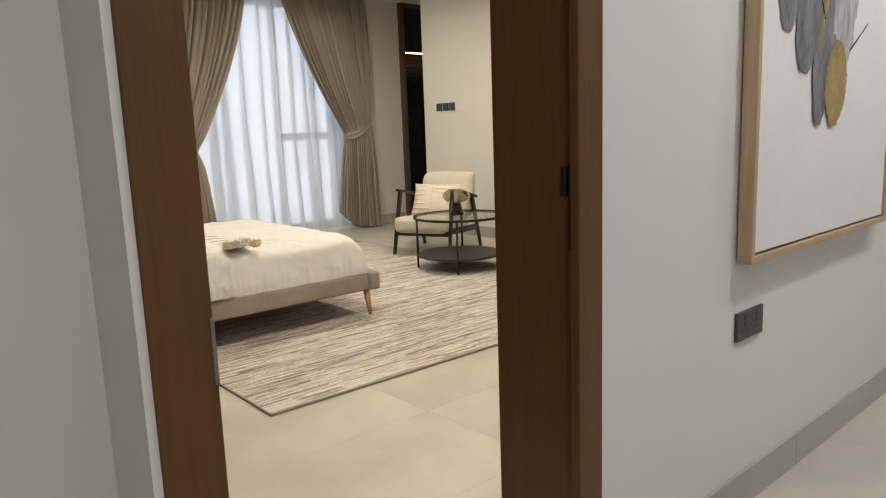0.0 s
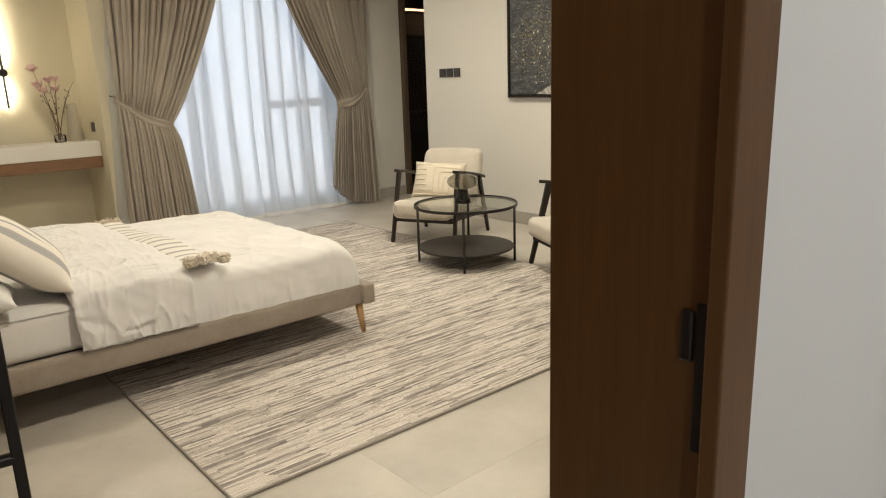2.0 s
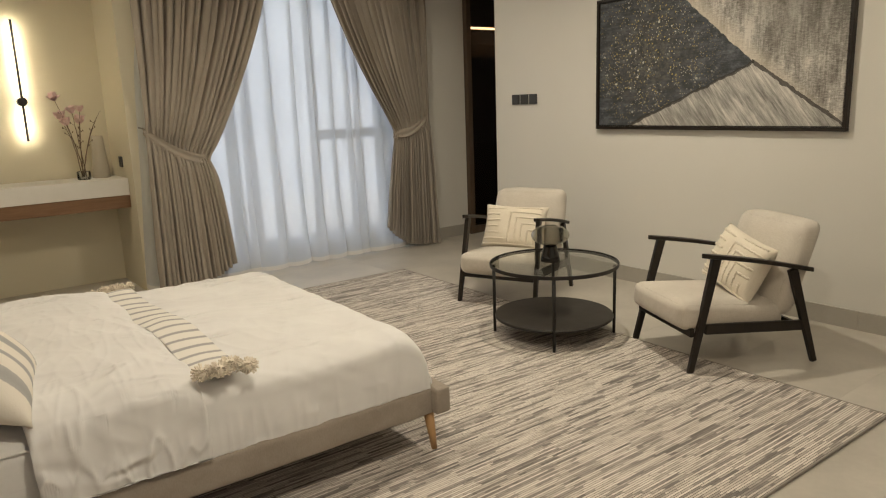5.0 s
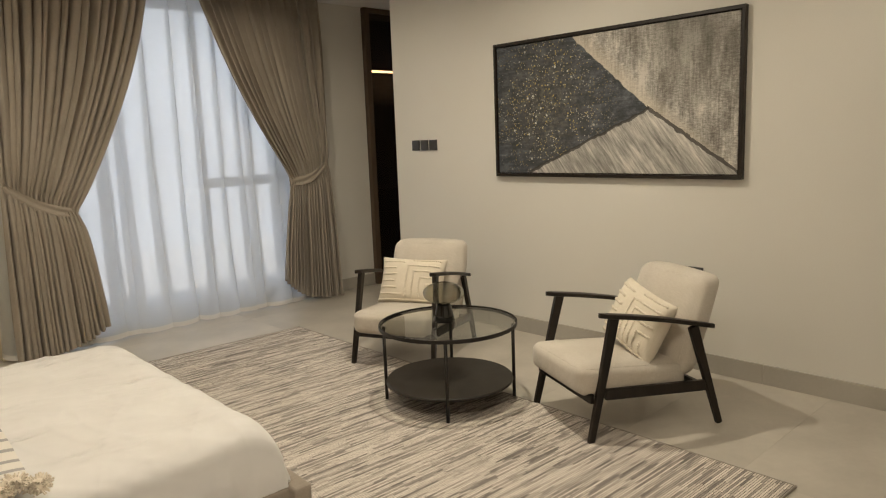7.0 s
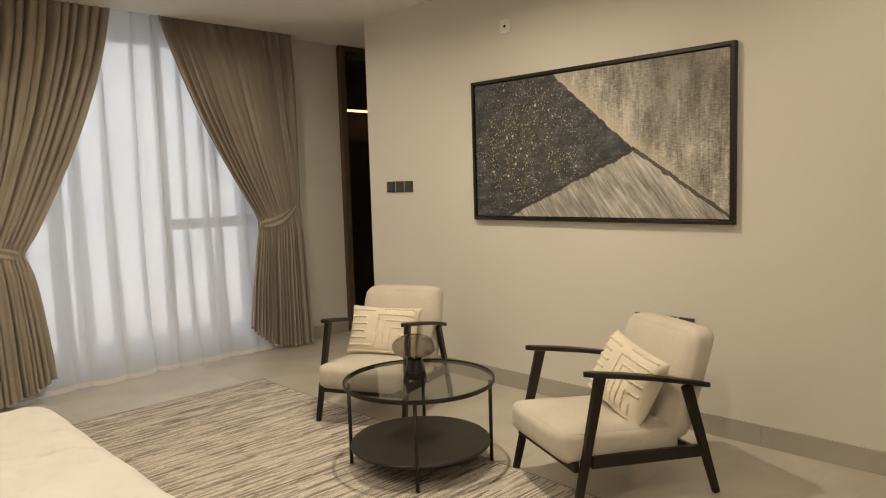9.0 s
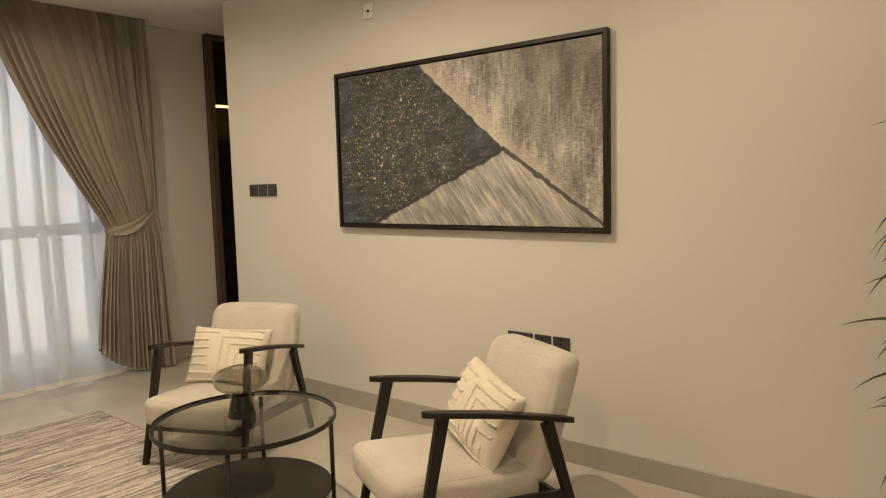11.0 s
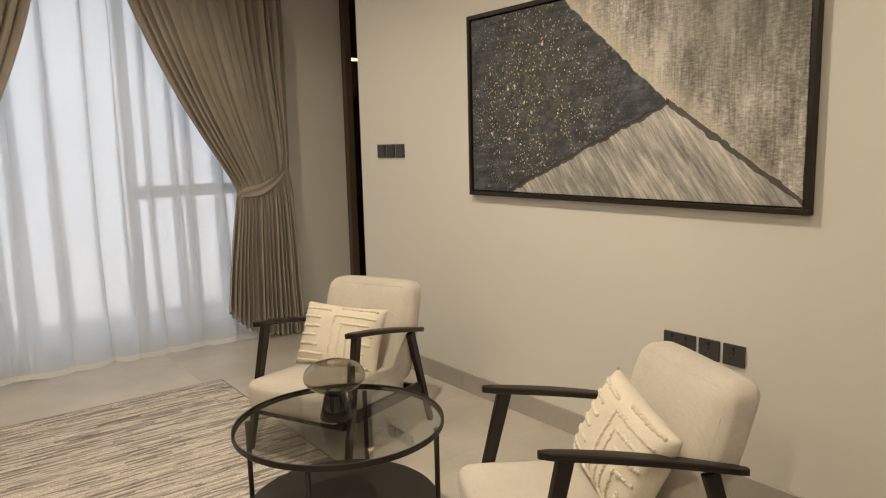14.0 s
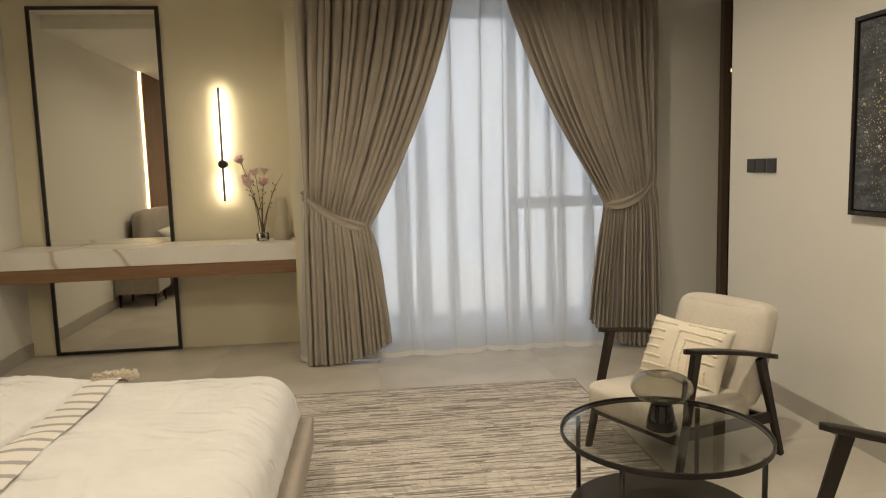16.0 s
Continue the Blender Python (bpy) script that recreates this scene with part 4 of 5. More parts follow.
def duvet():
    d = thing("duvet", BED_M, "rumpled white duvet spread over the bed", "bedding")
    x0, x1, y0, y1 = 1.23, 2.595, 3.840, 5.395

    def height(x, y):
        n = 0.018 * noise.noise(Vector((x * 2.1, y * 2.1, 1.0))) + 0.008 * noise.noise(Vector((x * 7, y * 5, 4.0)))
        r = noise.noise(Vector((x * 3 + y * 6, y * 1.5 - x, 2.0)))
        n += 0.005 * (1 - abs(r)) ** 14
        q = noise.noise(Vector((x * 9 + y * 3, y * 2.5, 12.0)))
        n += 0.010 * max(0.0, noise.noise(Vector((x * 1.7, y * 1.9, 3.0))) + 0.25) * (1 - abs(q)) ** 6
        r2 = noise.noise(Vector((x * 3.2 - y * 1.4, y * 1.6 + x * 1.0, 7.0)))
        n += 0.004 * (1 - abs(r2)) ** 14 + 0.0012 * noise.noise(Vector((x * 16, y * 13, 9.0)))
        return 0.540 + n

    def fn(u, v):
        # the cover runs down the sides over the edge of the mattress
        su, sv = u, v
        x = x0 + (x1 - x0) * su
        L = 0.31
        tot = (y1 - y0) + 2 * L
        s = sv * tot
        if s < L:
            y, drop = y0, L - s
        elif s > tot - L:
            y, drop = y1, s - (tot - L)
        else:
            y, drop = y0 + (s - L), 0
        e = min(y - y0, y1 - y, 0.16) / 0.16
        ex = min(max(x1 - x, 0), 0.16) / 0.16
        roundy = 0.075 * (1 - math.sqrt(max(0, 1 - (1 - e) ** 2)))
        roundx = 0.16 * (1 - math.sqrt(max(0, 1 - (1 - ex) ** 2)))
        z = height(x, y) - roundy - roundx - drop
        k = min(1, drop / 0.12)
        out = 0.55 * k * (0.011 * (1 - abs(noise.noise(Vector((x * 13, sv * 3, 4))))) ** 5 + 0.006 * math.sin(x * 46 + 3 * noise.noise(Vector((x * 4, sv, 0)))) + 0.006 * math.sin(x * 19 + 1)) * math.sin(math.pi * min(1, drop / 0.24))
        yy = y + (out if y > 4.6 else -out) + (-0.01 if y < 4.6 else 0.01) * k
        return Vector((x, yy, max(z, 0.286)))
    bm = sheet(fn, 190, 220)
    # the foot end hangs down to the rail
    def foot(u, v):
        top = fn(1.0, 0.135 + 0.73 * u)
        z = top.z + (0.296 - top.z) * v
        w = 0.010 * math.sin(top.y * 40 + 2 * v) * v
        return Vector((top.x + 0.012 * math.sin(math.pi * v) + w * 0.4, top.y, z))
    sheet(foot, 90, 10, bm)
    part("cover", bm, DUVET, d, smooth=True)

    def fold(u, v):
        # the turned-back band by the pillows
        p = fn(0.0, v)
        x = 1.20 + 0.50 * u
        q = fn(max(0, min(1, (x - x0) / (x1 - x0))), v)
        lift = 0.012 + 0.045 * math.sin(math.pi * u) ** 0.5 + 0.008 * noise.noise(Vector((x * 5, v * 12, 0))) + 0.007 * (1 - abs(noise.noise(Vector((x * 9 + v * 4, v * 6 - x * 2, 5))))) ** 9 * (0.5 + noise.noise(Vector((x * 2, v * 7, 1)))) + 0.004 * (1 - abs(noise.noise(Vector((x * 18 - v * 6, v * 9, 8))))) ** 8
        s = -1 if v < 0.5 else 1
        side = (0.014 + 0.012 * (1 - abs(noise.noise(Vector((x * 14, v * 12, 2))))) ** 6) * s if q.z < 0.49 else 0
        zz = q.z + (lift if q.z > 0.46 else 0.012)
        if u == 0 or u == 1:
            zz -= 0.02
        return Vector((x + 0.02 * noise.noise(Vector((v * 7, u, 3))), q.y + side, max(zz, 0.292)))
    part("turned_back_fold", sheet(fold, 90, 220), DUVET, d, smooth=True)


duvet()


def striped_material():
    m, nt, b = material("striped_throw_cloth", (0.75, 0.69, 0.6), 0.9)
    tc = nt.nodes.new("ShaderNodeTexCoord")
    sep = nt.nodes.new("ShaderNodeSeparateXYZ")
    nt.links.new(tc.outputs["Object"], sep.inputs[0])
    w = node(nt, "ShaderNodeTexWave", Scale=3.4, Distortion=1.0, Detail=2.0)
    w.bands_direction = "Y"
    nt.links.new(tc.outputs["Object"], w.inputs["Vector"])
    rag = noise_tex(nt, coords(nt, (160, 60, 60)), 1.0, 2)
    s = mixed(nt, w.outputs[0], rag, 0.18)
    col = ramp(nt, s, [(0.0, (0.77, 0.735, 0.68)), (0.74, (0.75, 0.715, 0.66)), (0.79, (0.40, 0.385, 0.375)), (1.0, (0.36, 0.345, 0.34))])
    nt.links.new(col, b.inputs["Base Color"])
    bump(nt, b, rag, 0.3, 0.002)
    return m


STRIPED = striped_material()


def tassel_at(bm, c, rnd, r=0.028):
    bmesh.ops.create_icosphere(bm, subdivisions=2, radius=r * 0.62, matrix=Matrix.Translation(c) @ Matrix.Diagonal((1, 1, 0.8, 1)))
    for _ in range(130):
        a, e = rnd.uniform(0, 2 * math.pi), rnd.uniform(-0.5, 1.1)
        d = Vector((math.cos(a), math.sin(a), e)).normalized()
        q = Vector(c) + d * r * rnd.uniform(0.72, 1.0)
        tube(Vector(c) + d * 0.004, (q.x, q.y, max(q.z, c[2] - 0.012)), 0.0020, 0.0026, 4, bm)


def throw_blanket():
    t = thing("throw_blanket", BED_M, "cream throw with grey stripes and tassels laid across the duvet", "blanket")

    def fn(u, v):
        y = 3.875 + (5.42 - 3.875) * v
        x = 1.690 + 0.155 * u + 0.02 * math.sin(v * 5)
        n = 0.018 * noise.noise(Vector((x * 2.1, y * 2.1, 1.0))) + 0.008 * noise.noise(Vector((x * 7, y * 5, 4.0)))
        e = min(5.43 - y, y - 3.79, 0.16) / 0.16
        z = 0.553 + n - 0.075 * (1 - math.sqrt(max(0, 1 - (1 - e) ** 2))) + 0.008 * math.sin(math.pi * u)
        return Vector((x, y, z))
    part("cloth", sheet(fn, 12, 90), STRIPED, t, smooth=True)
    for end, v0, s in ((0, 0.0, -1), (1, 1.0, 1)):
        for i in range(4):
            rnd = random.Random(i + 7 * end)
            p = fn(0.05 + 0.3 * i, v0)
            bm = bmesh.new()
            tassel_at(bm, (p.x + 0.01, p.y + s * 0.02 - 0.03 * (i % 2) * (1 - end), p.z + 0.022), rnd, 0.042)
            part("tassel", bm, TASSEL, t, "cream yarn tassel")


throw_blanket()


def bed_pillow(m, w, h, mat, label, seed, depth=0.10):
    p = thing("bed_pillow", m, label, "pillow", "bed pillows")

    def shell(u, v, side):
        a, b = 2 * u - 1, 2 * v - 1
        edge = (1 - abs(a) ** 3) * (1 - abs(b) ** 3)
        t = depth * max(edge, 0) ** 0.6
        q = Vector((a * w / 2 * (1 - 0.06 * (1 - b * b) * abs(a) ** 3), side * t, b * h / 2 * (1 - 0.08 * (1 - a * a) * abs(b) ** 3)))
        q.y += 0.012 * noise.noise(q * 7 + Vector((seed, side, 0))) * max(edge, 0)
        return q
    bm = sheet(lambda u, v: shell(u, v, -1), 28, 28)
    sheet(lambda u, v: shell(u, v, 1), 28, 28, bm)
    bmesh.ops.remove_doubles(bm, verts=bm.verts[:], dist=0.0008)
    part("cover", bm, mat, p, smooth=True)


def pillow_stripes():
    m, nt, b = material("striped_pillow_cotton", (0.75, 0.7, 0.62), 0.9)
    w = node(nt, "ShaderNodeTexWave", Scale=2.5, Distortion=0.5, Detail=2.0)
    w.bands_direction = "X"
    nt.links.new(coords(nt), w.inputs["Vector"])
    rag = noise_tex(nt, coords(nt, (70, 160, 160)), 1.0, 2)
    s = mixed(nt, w.outputs[0], rag, 0.15)
    col = ramp(nt, s, [(0.0, (0.78, 0.73, 0.65)), (0.60, (0.76, 0.71, 0.63)), (0.66, (0.42, 0.405, 0.39)), (1.0, (0.36, 0.35, 0.34))])
    nt.links.new(col, b.inputs["Base Color"])
    bump(nt, b, rag, 0.3, 0.002)
    return m


PILLOW_STRIPED = pillow_stripes()
bed_pillow(pose(1.08, 4.20, 0.70, -50, 0, 80), 0.56, 0.50, PILLOW_STRIPED, "cream bed pillow with grey stripes propped up", 3)
bed_pillow(pose(1.06, 4.98, 0.70, -50, 0, 82), 0.56, 0.50, PILLOW_STRIPED, "cream bed pillow with grey stripes propped up", 8)
bed_pillow(pose(0.74, 4.22, 0.66, -55, 0, 88), 0.66, 0.46, LINEN, "white bed pillow against the headboard", 5)
bed_pillow(pose(0.74, 5.00, 0.66, -55, 0, 90), 0.66, 0.46, LINEN, "white bed pillow against the headboard", 6)


bed_pillow(pose(0.83, 4.03, 0.585, -78, 0, 80), 0.30, 0.42, LINEN, "white bed pillow lying at the mattress edge", 9, 0.07)


# ---- niche: mirror, console, lamp, vases ----
def standing_mirror():
    m = thing("mirror", pose(0, 0, 0), "tall rectangular mirror with a thin black frame standing against the wall", "mirror")
    x0, x1, z1 = 0.448, 1.442, 2.785
    part("glass", box(x0 + 0.026, x1 - 0.026, 8.117, 8.123, 0.026, z1 - 0.026), MIRROR, m)
    part("backing", box(x0 + 0.026, x1 - 0.026, 8.124, 8.135, 0.026, z1 - 0.026), BLACK_METAL, m)
    for a, b, c, d in ((x0, x0 + 0.027, 0, z1), (x1 - 0.027, x1, 0, z1), (x0 + 0.0272, x1 - 0.0272, 0, 0.027), (x0 + 0.0272, x1 - 0.0272, z1 - 0.027, z1)):
        part("frame_bar", box(a, b, 8.105, 8.136, c, d, 0.002), BLACK_METAL, m)


def console():
    c = thing("console_shelf", pose(0, 0, 0), "floating marble console with a wooden underside in the niche", "console table")
    part("top", box(WEST + 0.003, 2.467, 7.655, 8.102, 0.774, 0.908, 0.003), MARBLE, c, "white marble slab with brown veins")
    part("apron", box(WEST + 0.003, 2.467, 7.660, 8.102, 0.672, 0.773, 0.003), CONSOLE_WOOD, c, "brown wooden apron")


def sconce():
    s = thing("wall_sconce", pose(1.872, NICHE, 0), "slim black bar wall lamp with warm light behind it", "wall lamp")
    part("rod", box(-0.008, 0.008, -0.075, -0.060, 1.224, 2.142, 0.002), BLACK_METAL, s)
    part("light_strip", box(-0.006, 0.006, -0.059, -0.055, 1.234, 2.132), LED_SCONCE, s, "glowing warm light strip")
    part("wall_plate", tube((0, -0.0005, 1.528), (0, -0.059, 1.528), 0.032, 0.032, 28), BLACK_METAL, s)
    part("cap", tube((0, -0.060, 1.528), (0, -0.085, 1.528), 0.034, 0.034, 28), BLACK_METAL, s)


LED_SCONCE = glow("sconce_led", (1.0, 0.86, 0.60), 50.0)
PINK = mottled("pink_petal", (0.74, 0.48, 0.45), (0.86, 0.72, 0.68), 30, 0.6, 80, 0.1)
TWIG = mottled("brown_twig", (0.10, 0.065, 0.04), (0.17, 0.11, 0.07), 30, 0.8, 80, 0.3)
CERAMIC = mottled("beige_ceramic", (0.46, 0.41, 0.32), (0.52, 0.47, 0.38), 6, 0.55, 120, 0.05)
standing_mirror()
console()
sconce()


def flower(bm, c, d, size, rnd):
    d = Vector(d).normalized()
    q = d.to_track_quat("Z", "Y")
    for k in range(7):
        a = 2 * math.pi * k / 7 + rnd.uniform(-0.2, 0.2)
        op = rnd.uniform(0.35, 0.95)

        def petal(u, v):
            w = math.sin(math.pi * min(1, 0.12 + 0.88 * v)) ** 0.7 * 0.42
            r = size * v * math.sin(op * (0.6 + 0.5 * v))
            z = size * v * math.cos(op * (0.6 + 0.3 * v))
            side = (u - 0.5) * 2 * w * size
            p = Vector((r - 0.2 * abs(u - 0.5) * size * w, side, z))
            return Vector(c) + q @ (Matrix.Rotation(a, 3, "Z") @ p)
        sheet(petal, 4, 6, bm)


def flower_vase():
    v = thing("flower_vase", pose(2.19, 7.85, 0.9085), "small clear glass vase with pink magnolia twigs on the console", "vase")
    part("glass", lathe([(0, 0), (0.045, 0), (0.050, 0.004), (0.050, 0.062), (0.047, 0.066), (0.045, 0.062), (0.045, 0.010), (0, 0.008)], 36), CLEAR_GLASS, v, smooth=True)
    rnd = random.Random(5)
    tips = ((-0.135, 0.0, 0.55), (-0.10, 0.03, 0.42), (-0.03, -0.02, 0.46), (0.035, 0.02, 0.47), (0.13, -0.02, 0.40), (0.18, 0.01, 0.47), (0.02, 0.03, 0.39), (-0.08, -0.03, 0.38))
    for i, t in enumerate(tips):
        bm = bmesh.new()
        a, b = Vector((rnd.uniform(-0.02, 0.02), rnd.uniform(-0.015, 0.015), 0.012)), Vector((t[0], t[1], t[2] * 1.13))
        mid = a.lerp(b, 0.5) + Vector((-t[0] * 0.30, rnd.uniform(-0.02, 0.02), 0.03))
        prev = a
        for k in range(1, 11):
            f = k / 10
            p = a * (1 - f) ** 2 + mid * 2 * f * (1 - f) + b * f * f + Vector((rnd.uniform(-1, 1), rnd.uniform(-1, 1), 0)) * 0.003
            tube(prev, p, 0.0042 - 0.0024 * f, 0.0040 - 0.0024 * f, 6, bm)
            if k in (5, 7, 8):
                s = p + Vector((rnd.uniform(-0.03, 0.03), rnd.uniform(-0.02, 0.02), 0.02))
                tube(p, s, 0.0016, 0.0014, 5, bm)
                bmesh.ops.create_icosphere(bm, subdivisions=1, radius=0.006, matrix=Matrix.Translation(s) @ Matrix.Diagonal((0.7, 0.7, 1.5, 1)))
            prev = p
        twig = part("twig", bm, TWIG, v, smooth=True)
        if i in (0, 1, 2, 3, 6, 7):
            fb = bmesh.new()
            flower(fb, b, (t[0] * 2, -0.5 + 0.2 * i % 1, 0.8), 0.068 if i == 0 else rnd.uniform(0.055, 0.075), rnd)
            part("blossom", fb, PINK, v, "pale pink magnolia blossom", smooth=True)
    w = thing("tall_vase", pose(2.335, 7.92, 0.9085), "tall tapered beige ceramic vase on the console", "vase")
    part("body", lathe([(0, 0), (0.066, 0), (0.069, 0.004), (0.054, 0.180), (0.043, 0.328), (0.039, 0.336), (0.036, 0.328), (0.045, 0.15), (0, 0.02)], 40), CERAMIC, w, smooth=True)


flower_vase()


# ---- switches and sockets ----
GAP = 0.016


def plates(name, m, widths, label, category, rockers=True):
    t = thing(name, m, label, category)
    x = -sum(widths) / 2 - GAP * (len(widths) - 1) / 2
    for w in widths:
        p = part("plate", box(x, x + w, -0.011, -0.0005, -0.0425, 0.0425, 0.002), PLASTIC_GREY, t)
        if rockers == "socket":
            for hx in ([x + w * 0.28, x + w * 0.72] if w > 0.12 else [x + w * 0.5]):
                for dx, dz, sx, sz in ((0, 0.006, 0.003, 0.006), (-0.011, -0.014, 0.005, 0.002), (0.011, -0.014, 0.005, 0.002), (0, 0.026, 0.006, 0.008)):
                    part("hole", box(hx + dx - sx, hx + dx + sx, -0.0122, -0.0105, dz - sz, dz + sz), BLACK_METAL, p)
        else:
            part("rocker", box(x + 0.006, x + w - 0.006, -0.0145, -0.0112, -0.036, 0.036, 0.0015), PLASTIC_GREY, p)
        x += w + GAP
    return t


plates("light_switch", pose(EAST, 6.153, 1.411, 0, 0, -90), (0.090, 0.090, 0.090), "row of three anthracite switch plates on the wall", "light switch")
plates("wall_socket", pose(EAST, 3.905, 0.595, 0, 0, -90), (0.15, 0.092, 0.092), "row of anthracite socket plates low on the wall", "socket", "socket")
plates("wall_socket", pose(2.038, HALL, 0.574), (0.160,), "anthracite double socket below the hall painting", "socket", "socket")
plates("wall_socket", pose(2.47, 7.80, 1.03, 0, 0, -90), (0.086,), "anthracite socket on the niche side wall", "socket", "socket")
sens = thing("wall_sensor", pose(EAST, 5.04, 2.453, 0, 0, -90), "small square white wall outlet plate near the ceiling", "wall plate")
part("plate", box(-0.043, 0.043, -0.012, -0.0005, -0.045, 0.045, 0.003), PLASTIC_WHITE, sens)
part("socket", tube((0, -0.012, 0), (0, -0.017, 0), 0.009, 0.008, 16), BLACK_METAL, sens)


# ---- wardrobe in the passage ----
def wardrobe():
    w = thing("wardrobe", pose(0, 0, 0), "dark glazed wardrobe with warm lit shelves in the passage", "wardrobe")
    part("post", box(5.845, 5.905, 7.45, 7.50, 0, CEIL - 0.002, 0.003), WARDROBE_BROWN, w)
    part("top_rail", box(5.906, 7.6, 7.455, 7.495, CEIL - 0.05, CEIL - 0.002, 0.003), WARDROBE_BROWN, w)
    part("plinth", box(5.906, 7.6, 7.455, 7.495, 0, 0.08, 0.003), WARDROBE_BROWN, w)
    part("door_glass", box(5.906, 7.6, 7.47, 7.476, 0.082, CEIL - 0.052), DARK_GLASS, w, "smoked glass door")
    part("back", box(5.845, 7.6, 8.02, 8.05, 0, CEIL - 0.002), WARDROBE_BLACK, w)
    part("side", box(5.846, 5.87, 7.502, 8.018, 0, CEIL - 0.003), WARDROBE_BLACK, w)
    part("side", box(7.58, 7.60, 7.502, 8.018, 0, CEIL - 0.003), WARDROBE_BLACK, w)
    for z in (0.10, 0.95, 1.86, 2.17):
        part("shelf", box(5.872, 7.578, 7.52, 8.018, z, z + 0.022), WARDROBE_BROWN, w)
    part("hanging_rail", tube((5.88, 7.75, 2.02), (7.57, 7.75, 2.02), 0.012, 0.012, 12), STEEL, w)
    for z in (2.145,):
        part("light_strip", box(5.90, 7.55, 7.53, 7.545, z + 0.004, z + 0.024), LED_WARM, w, "warm light strip under the shelf")


WARDROBE_BROWN = wood("wardrobe_wood", (0.085, 0.058, 0.038), (0.13, 0.09, 0.06), 0.4)
wardrobe()


# ---- panels on the east and west walls ----
panel = structure("wood_panel", box(EAST - 0.022, EAST, SOUTH, 2.29, 0, CEIL - 0.001, 0.002), [PANEL_WOOD], "brown wooden wall panel from floor to ceiling")
panel_w = structure("wood_panel", box(WEST, WEST + 0.04, 2.70, 4.54, 0.12, CEIL - 0.001, 0.003), [PANEL_WOOD], "brown wooden wall panel behind the bed")
part("light_strip", box(WEST + 0.004, WEST + 0.02, 4.542, 4.550, 0.9, CEIL - 0.002), LED_WARM, panel_w, "warm light strip along the panel's edge")


def bedside():
    n = thing("nightstand", pose(0, 0, 0), "grey bedside cabinet with dark legs beside the bed", "nightstand")
    part("body", box(0.27, 0.72, 5.60, 6.10, 0.15, 0.50, 0.006), BED_FABRIC, n)
    part("drawer", box(0.722, 0.738, 5.615, 6.085, 0.165, 0.485, 0.003), NS_GREY, n)
    part("handle", box(0.739, 0.752, 5.84, 5.86, 0.30, 0.40, 0.003), BLACK_METAL, n)
    for x in (0.31, 0.68):
        for y in (5.64, 6.06):
            part("leg", tube((x, y, 0), (x, y, 0.15), 0.010, 0.018, 12), BLACK_WOOD, n)


NS_GREY = mottled("grey_lacquer", (0.42, 0.40, 0.37), (0.47, 0.45, 0.42), 3, 0.45, 90, 0.03)
bedside()


# ---- plant ----
def blade(bm, base, d, length, width, droop, rnd):
    d = Vector(d).normalized()
    side = d.cross(Vector((0, 0, 1))).normalized()
    pts = []
    p, dirv = Vector(base), d.copy()
    n = 12
    for i in range(n + 1):
        t = i / n
        w = width * (0.45 + 0.55 * math.sin(math.pi * min(1, 0.15 + t * 0.75))) * (1 - t ** 5)
        pts.append((p.copy(), w, dirv.copy()))
        dirv = (dirv + Vector((0, 0, -droop / n * (0.5 + 1.5 * t)))).normalized()
        p += dirv * length / n
    rows = []
    for q, w, dv in pts:
        up = side.cross(dv)
        rows.append((bm.verts.new(q - side * w / 2 + up * w * 0.18), bm.verts.new(q), bm.verts.new(q + side * w / 2 + up * w * 0.18)))
    for a, b in zip(rows, rows[1:]):
        bm.faces.new((a[0], a[1], b[1], b[0]))
        bm.faces.new((a[1], a[2], b[2], b[1]))


def plant():
    pl = thing("potted_plant", pose(5.04, 1.935, 0), "tall potted plant with long narrow arching green leaves", "plant")
    part("pot", lathe([(0, 0), (0.11, 0), (0.13, 0.01), (0.15, 0.28), (0.155, 0.30), (0.14, 0.30), (0.135, 0.27), (0, 0.26)], 36), CERAMIC, pl, smooth=True)
    part("soil", lathe([(0, 0.263), (0.13, 0.263), (0.13, 0.272), (0, 0.276)], 24), TWIG, pl)
    rnd = random.Random(11)
    for top in (0.74, 1.00, 1.22, 1.48):
        x, y = rnd.uniform(-0.04, 0.04), rnd.uniform(-0.04, 0.04)
        part("stem", tube((x * 0.6, y * 0.6, 0.26), (x, y, top), 0.014, 0.009, 10), TWIG, pl, smooth=True)
        for i in range(24):
            a = 2 * math.pi * (i * 0.381966) + rnd.uniform(-0.3, 0.3)
            f = i / 24
            bm = bmesh.new()
            blade(bm, (x, y, top - 0.20 + 0.20 * f), (math.cos(a), math.sin(a), rnd.uniform(0.1, 0.5) + 0.9 * f ** 3), rnd.uniform(0.44, 0.60), rnd.uniform(0.042, 0.056), rnd.uniform(0.7, 1.9), rnd)
            part("leaf", bm, LEAF, pl, smooth=True)


LEAF = mottled("green_leaf", (0.020, 0.024, 0.006), (0.070, 0.075, 0.018), 14, 0.45, 60, 0.15)
plant()


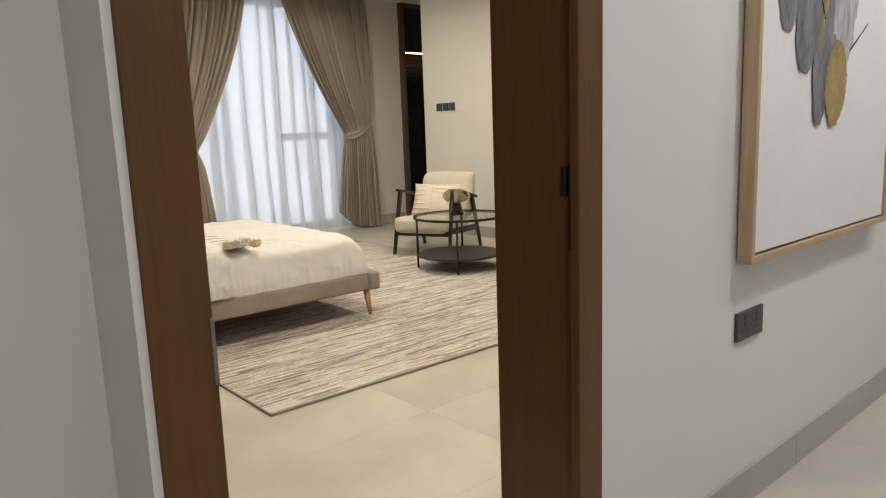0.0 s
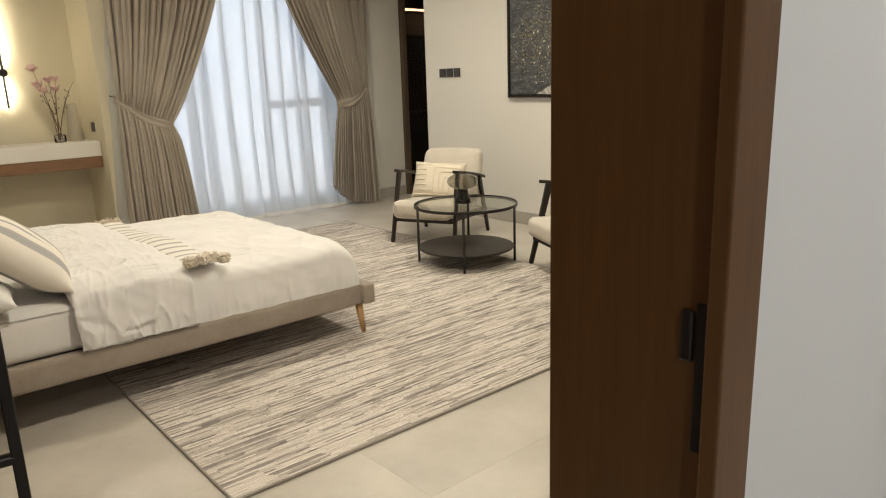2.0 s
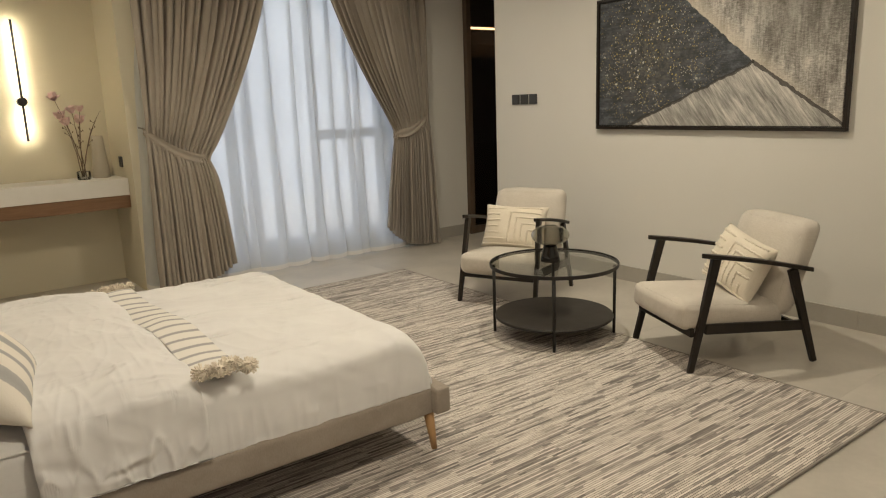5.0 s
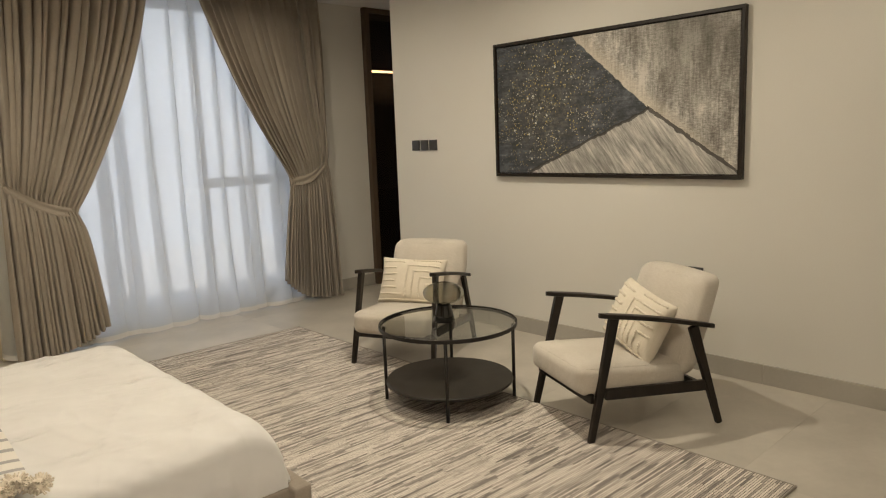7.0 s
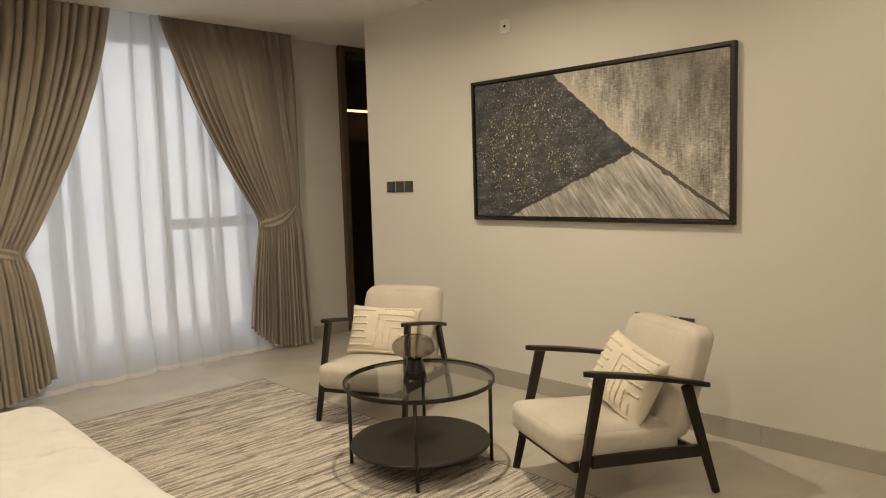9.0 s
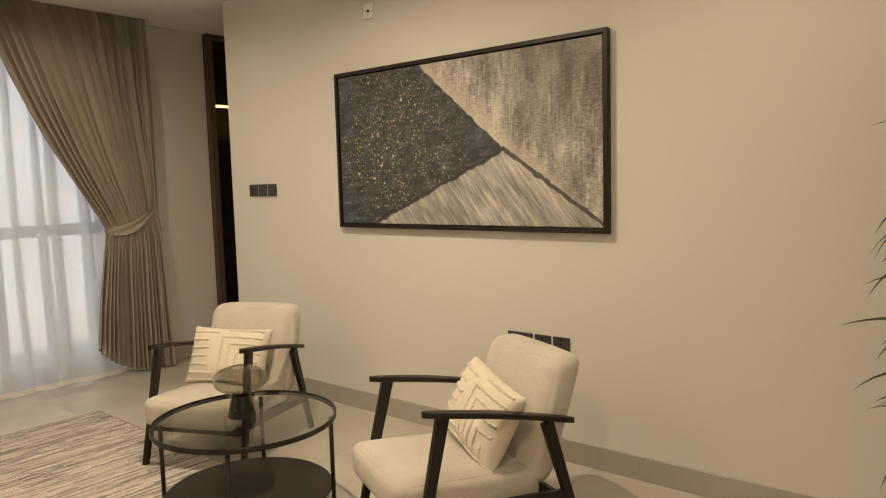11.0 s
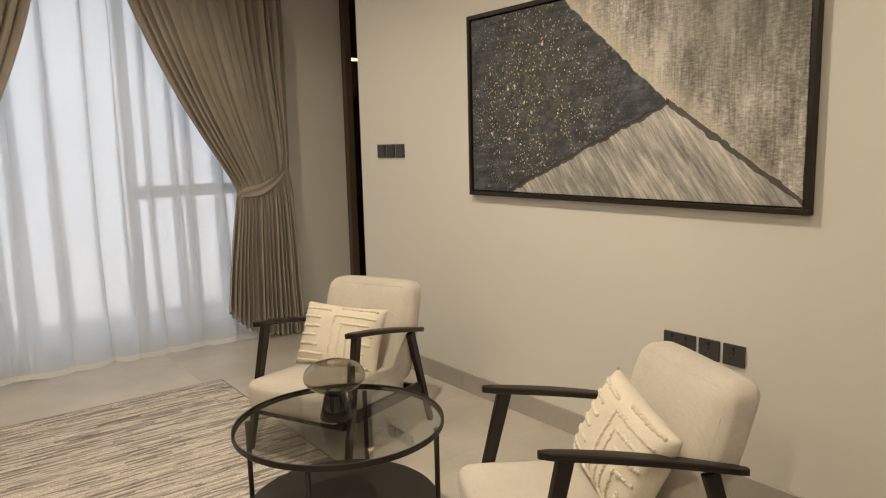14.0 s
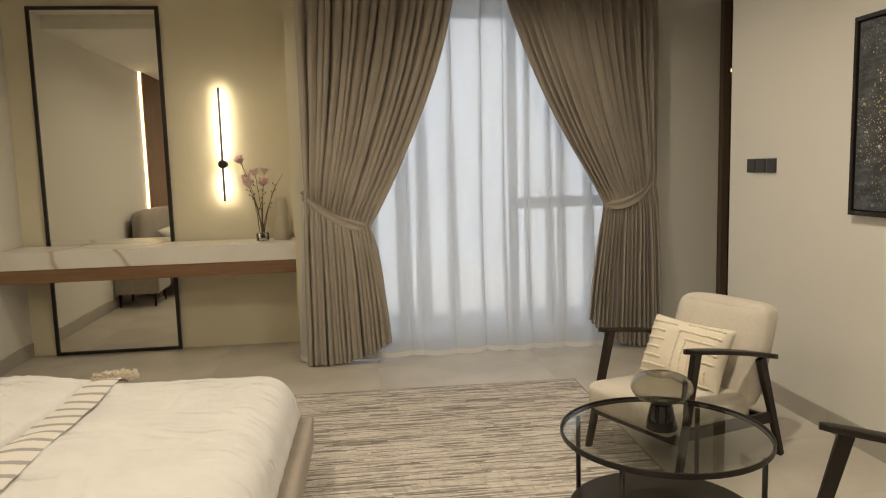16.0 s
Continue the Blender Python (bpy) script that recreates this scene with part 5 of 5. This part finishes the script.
# ---- hall painting ----
def hall_painting():
    p = thing("hall_painting", pose(2.492, HALL, 1.645), "white canvas with grey and gold feather shapes in an oak frame", "painting")
    W, Hh = 0.545, 0.88
    for x0, x1, z0, z1 in ((-W, W, Hh - 0.02, Hh), (-W, W, -Hh, -Hh + 0.02), (-W, -W + 0.02, -Hh + 0.0202, Hh - 0.0202), (W - 0.02, W, -Hh + 0.0202, Hh - 0.0202)):
        part("frame_bar", box(x0, x1, -0.048, -0.006, z0, z1, 0.002), OAK, p, "pale oak frame bar")
    part("canvas", box(-W + 0.026, W - 0.026, -0.040, -0.010, -Hh + 0.026, Hh - 0.026, 0.002), CANVAS_WHITE, p)
    part("backing", box(-W + 0.0205, W - 0.0205, -0.0098, -0.0065, -Hh + 0.0205, Hh - 0.0205), BLACK_WOOD, p)
    laid = []

    def feather(c, ang, L, w, mat):
        bm = bmesh.new()
        laid.append(c)
        level = -0.0412 - 0.0005 * len(laid)

        def fn(u, v):
            t = v
            half = w * math.sin(math.pi * min(1, 0.06 + 0.88 * t)) ** 0.75 * (1 + 0.16 * noise.noise(Vector((t * 26, c[0] * 9, 0))) + 0.14 * noise.noise(Vector((t * 5, c[1] * 9, 3))))
            a, b = (u - 0.5) * 2 * half, (t - 0.5) * L
            return Vector((c[0] + a * math.cos(ang) - b * math.sin(ang), level - 0.0008 * (1 - abs(2 * u - 1)), c[1] + a * math.sin(ang) + b * math.cos(ang)))
        sheet(fn, 6, 30, bm)
        part("brushed_shape", bm, mat, p)
    feather((-0.30, 0.30), -0.12, 0.46, 0.090, GREY_PAINT)
    feather((-0.08, 0.36), -0.15, 0.50, 0.100, GREY_PAINT)
    feather((0.10, 0.14), -0.12, 0.52, 0.100, PALE_PAINT)
    feather((-0.34, -0.02), -0.14, 0.46, 0.095, GREY_PAINT)
    feather((0.00, 0.06), -0.25, 0.46, 0.090, PALE_PAINT)
    feather((-0.21, -0.15), -0.20, 0.42, 0.098, GREY_PAINT)
    feather((0.055, -0.13), -0.10, 0.44, 0.088, PALE_PAINT)
    feather((-0.04, -0.18), -0.16, 0.30, 0.060, PALE_PAINT)
    feather((-0.105, -0.31), -0.16, 0.40, 0.075, GREY_PAINT)
    feather((-0.005, -0.385), -0.10, 0.26, 0.088, GOLD_PAINT)
    feather((-0.115, -0.16), -0.35, 0.30, 0.014, GOLD_PAINT)
    feather((-0.20, 0.06), -0.40, 0.24, 0.014, GOLD_PAINT)
    for a, b in (((0.09, -0.28), (0.235, -0.19)), ((-0.25, 0.02), (-0.12, -0.20))):
        part("drawn_line", tube((a[0], -0.0480, a[1]), (b[0], -0.0480, b[1]), 0.0022, 0.0012, 6), BLACK_METAL, p)


CANVAS_WHITE = woven("white_canvas", (0.74, 0.72, 0.72), (0.80, 0.78, 0.78), 500, 0.85, 0.12, 0)
PALE_PAINT = mottled("pale_grey_brushwork", (0.13, 0.13, 0.14), (0.66, 0.65, 0.65), 7, 0.6, 30, 0.3, stretch=(4, 4, 1.0))
GREY_PAINT = mottled("grey_brushwork", (0.045, 0.045, 0.052), (0.30, 0.30, 0.32), 4, 0.6, 30, 0.3, stretch=(4, 4, 1.2))
GOLD_PAINT = mottled("gold_leaf", (0.34, 0.23, 0.06), (0.62, 0.46, 0.16), 18, 0.35, 50, 0.6, metal=0.6)
hall_painting()


# ---- lamps in the ceiling ----
def downlight(x, y, watts, colour, group, spread=radians(165)):
    d = thing("downlight", pose(x, y, CEIL), "small recessed round ceiling downlight", "ceiling lamp", group)
    part("ring", lathe([(0.040, 0.0), (0.052, 0.0), (0.052, -0.004), (0.040, -0.006), (0.040, 0.0)], 28), PLASTIC_WHITE, d, smooth=True)
    part("lens", lathe([(0, -0.0015), (0.038, -0.0015), (0.038, -0.0005), (0, -0.0005)], 24), LED_DOWN, d)
    la = bpy.data.lights.new("downlight_beam", "AREA")
    la.shape, la.size, la.energy, la.color, la.spread = "DISK", 0.03, watts, colour, spread
    lo = new("downlight_beam", la)
    lo.matrix_basis = pose(x, y, CEIL - 0.008)


for x, y, share in ROOM_LAMPS:
    downlight(x, y, ROOM_WATTS * share, ROOM_COLOUR, "bedroom downlights")
for x, y in HALL_LAMPS:
    downlight(x, y, HALL_WATTS, HALL_COLOUR, "hall downlights")

# ---- floor tiles, last ----
TILE_MESHES = {}


def floor_tiles():
    L, Wd = 1.2, 0.6
    x_edges = sorted({max(-1.79, min(8.39, 0.65 + L * i)) for i in range(-3, 8)})
    y_edges = sorted({max(-1.79, min(8.34, 2.99 + Wd * i)) for i in range(-9, 10)})
    for x0, x1 in zip(x_edges, x_edges[1:]):
        for y0, y1 in zip(y_edges, y_edges[1:]):
            w, h = round(x1 - x0 - 0.0007, 4), round(y1 - y0 - 0.0007, 4)
            if (w, h) not in TILE_MESHES:
                t = part("floor_tile", box(-w / 2, w / 2, -h / 2, h / 2, -0.012, 0), TILE, floor)
                TILE_MESHES[(w, h)] = t.data
            else:
                t = new("floor_tile", TILE_MESHES[(w, h)])
                t.parent = floor
            t.matrix_basis = pose((x0 + x1) / 2, (y0 + y1) / 2, 0)


floor_tiles()
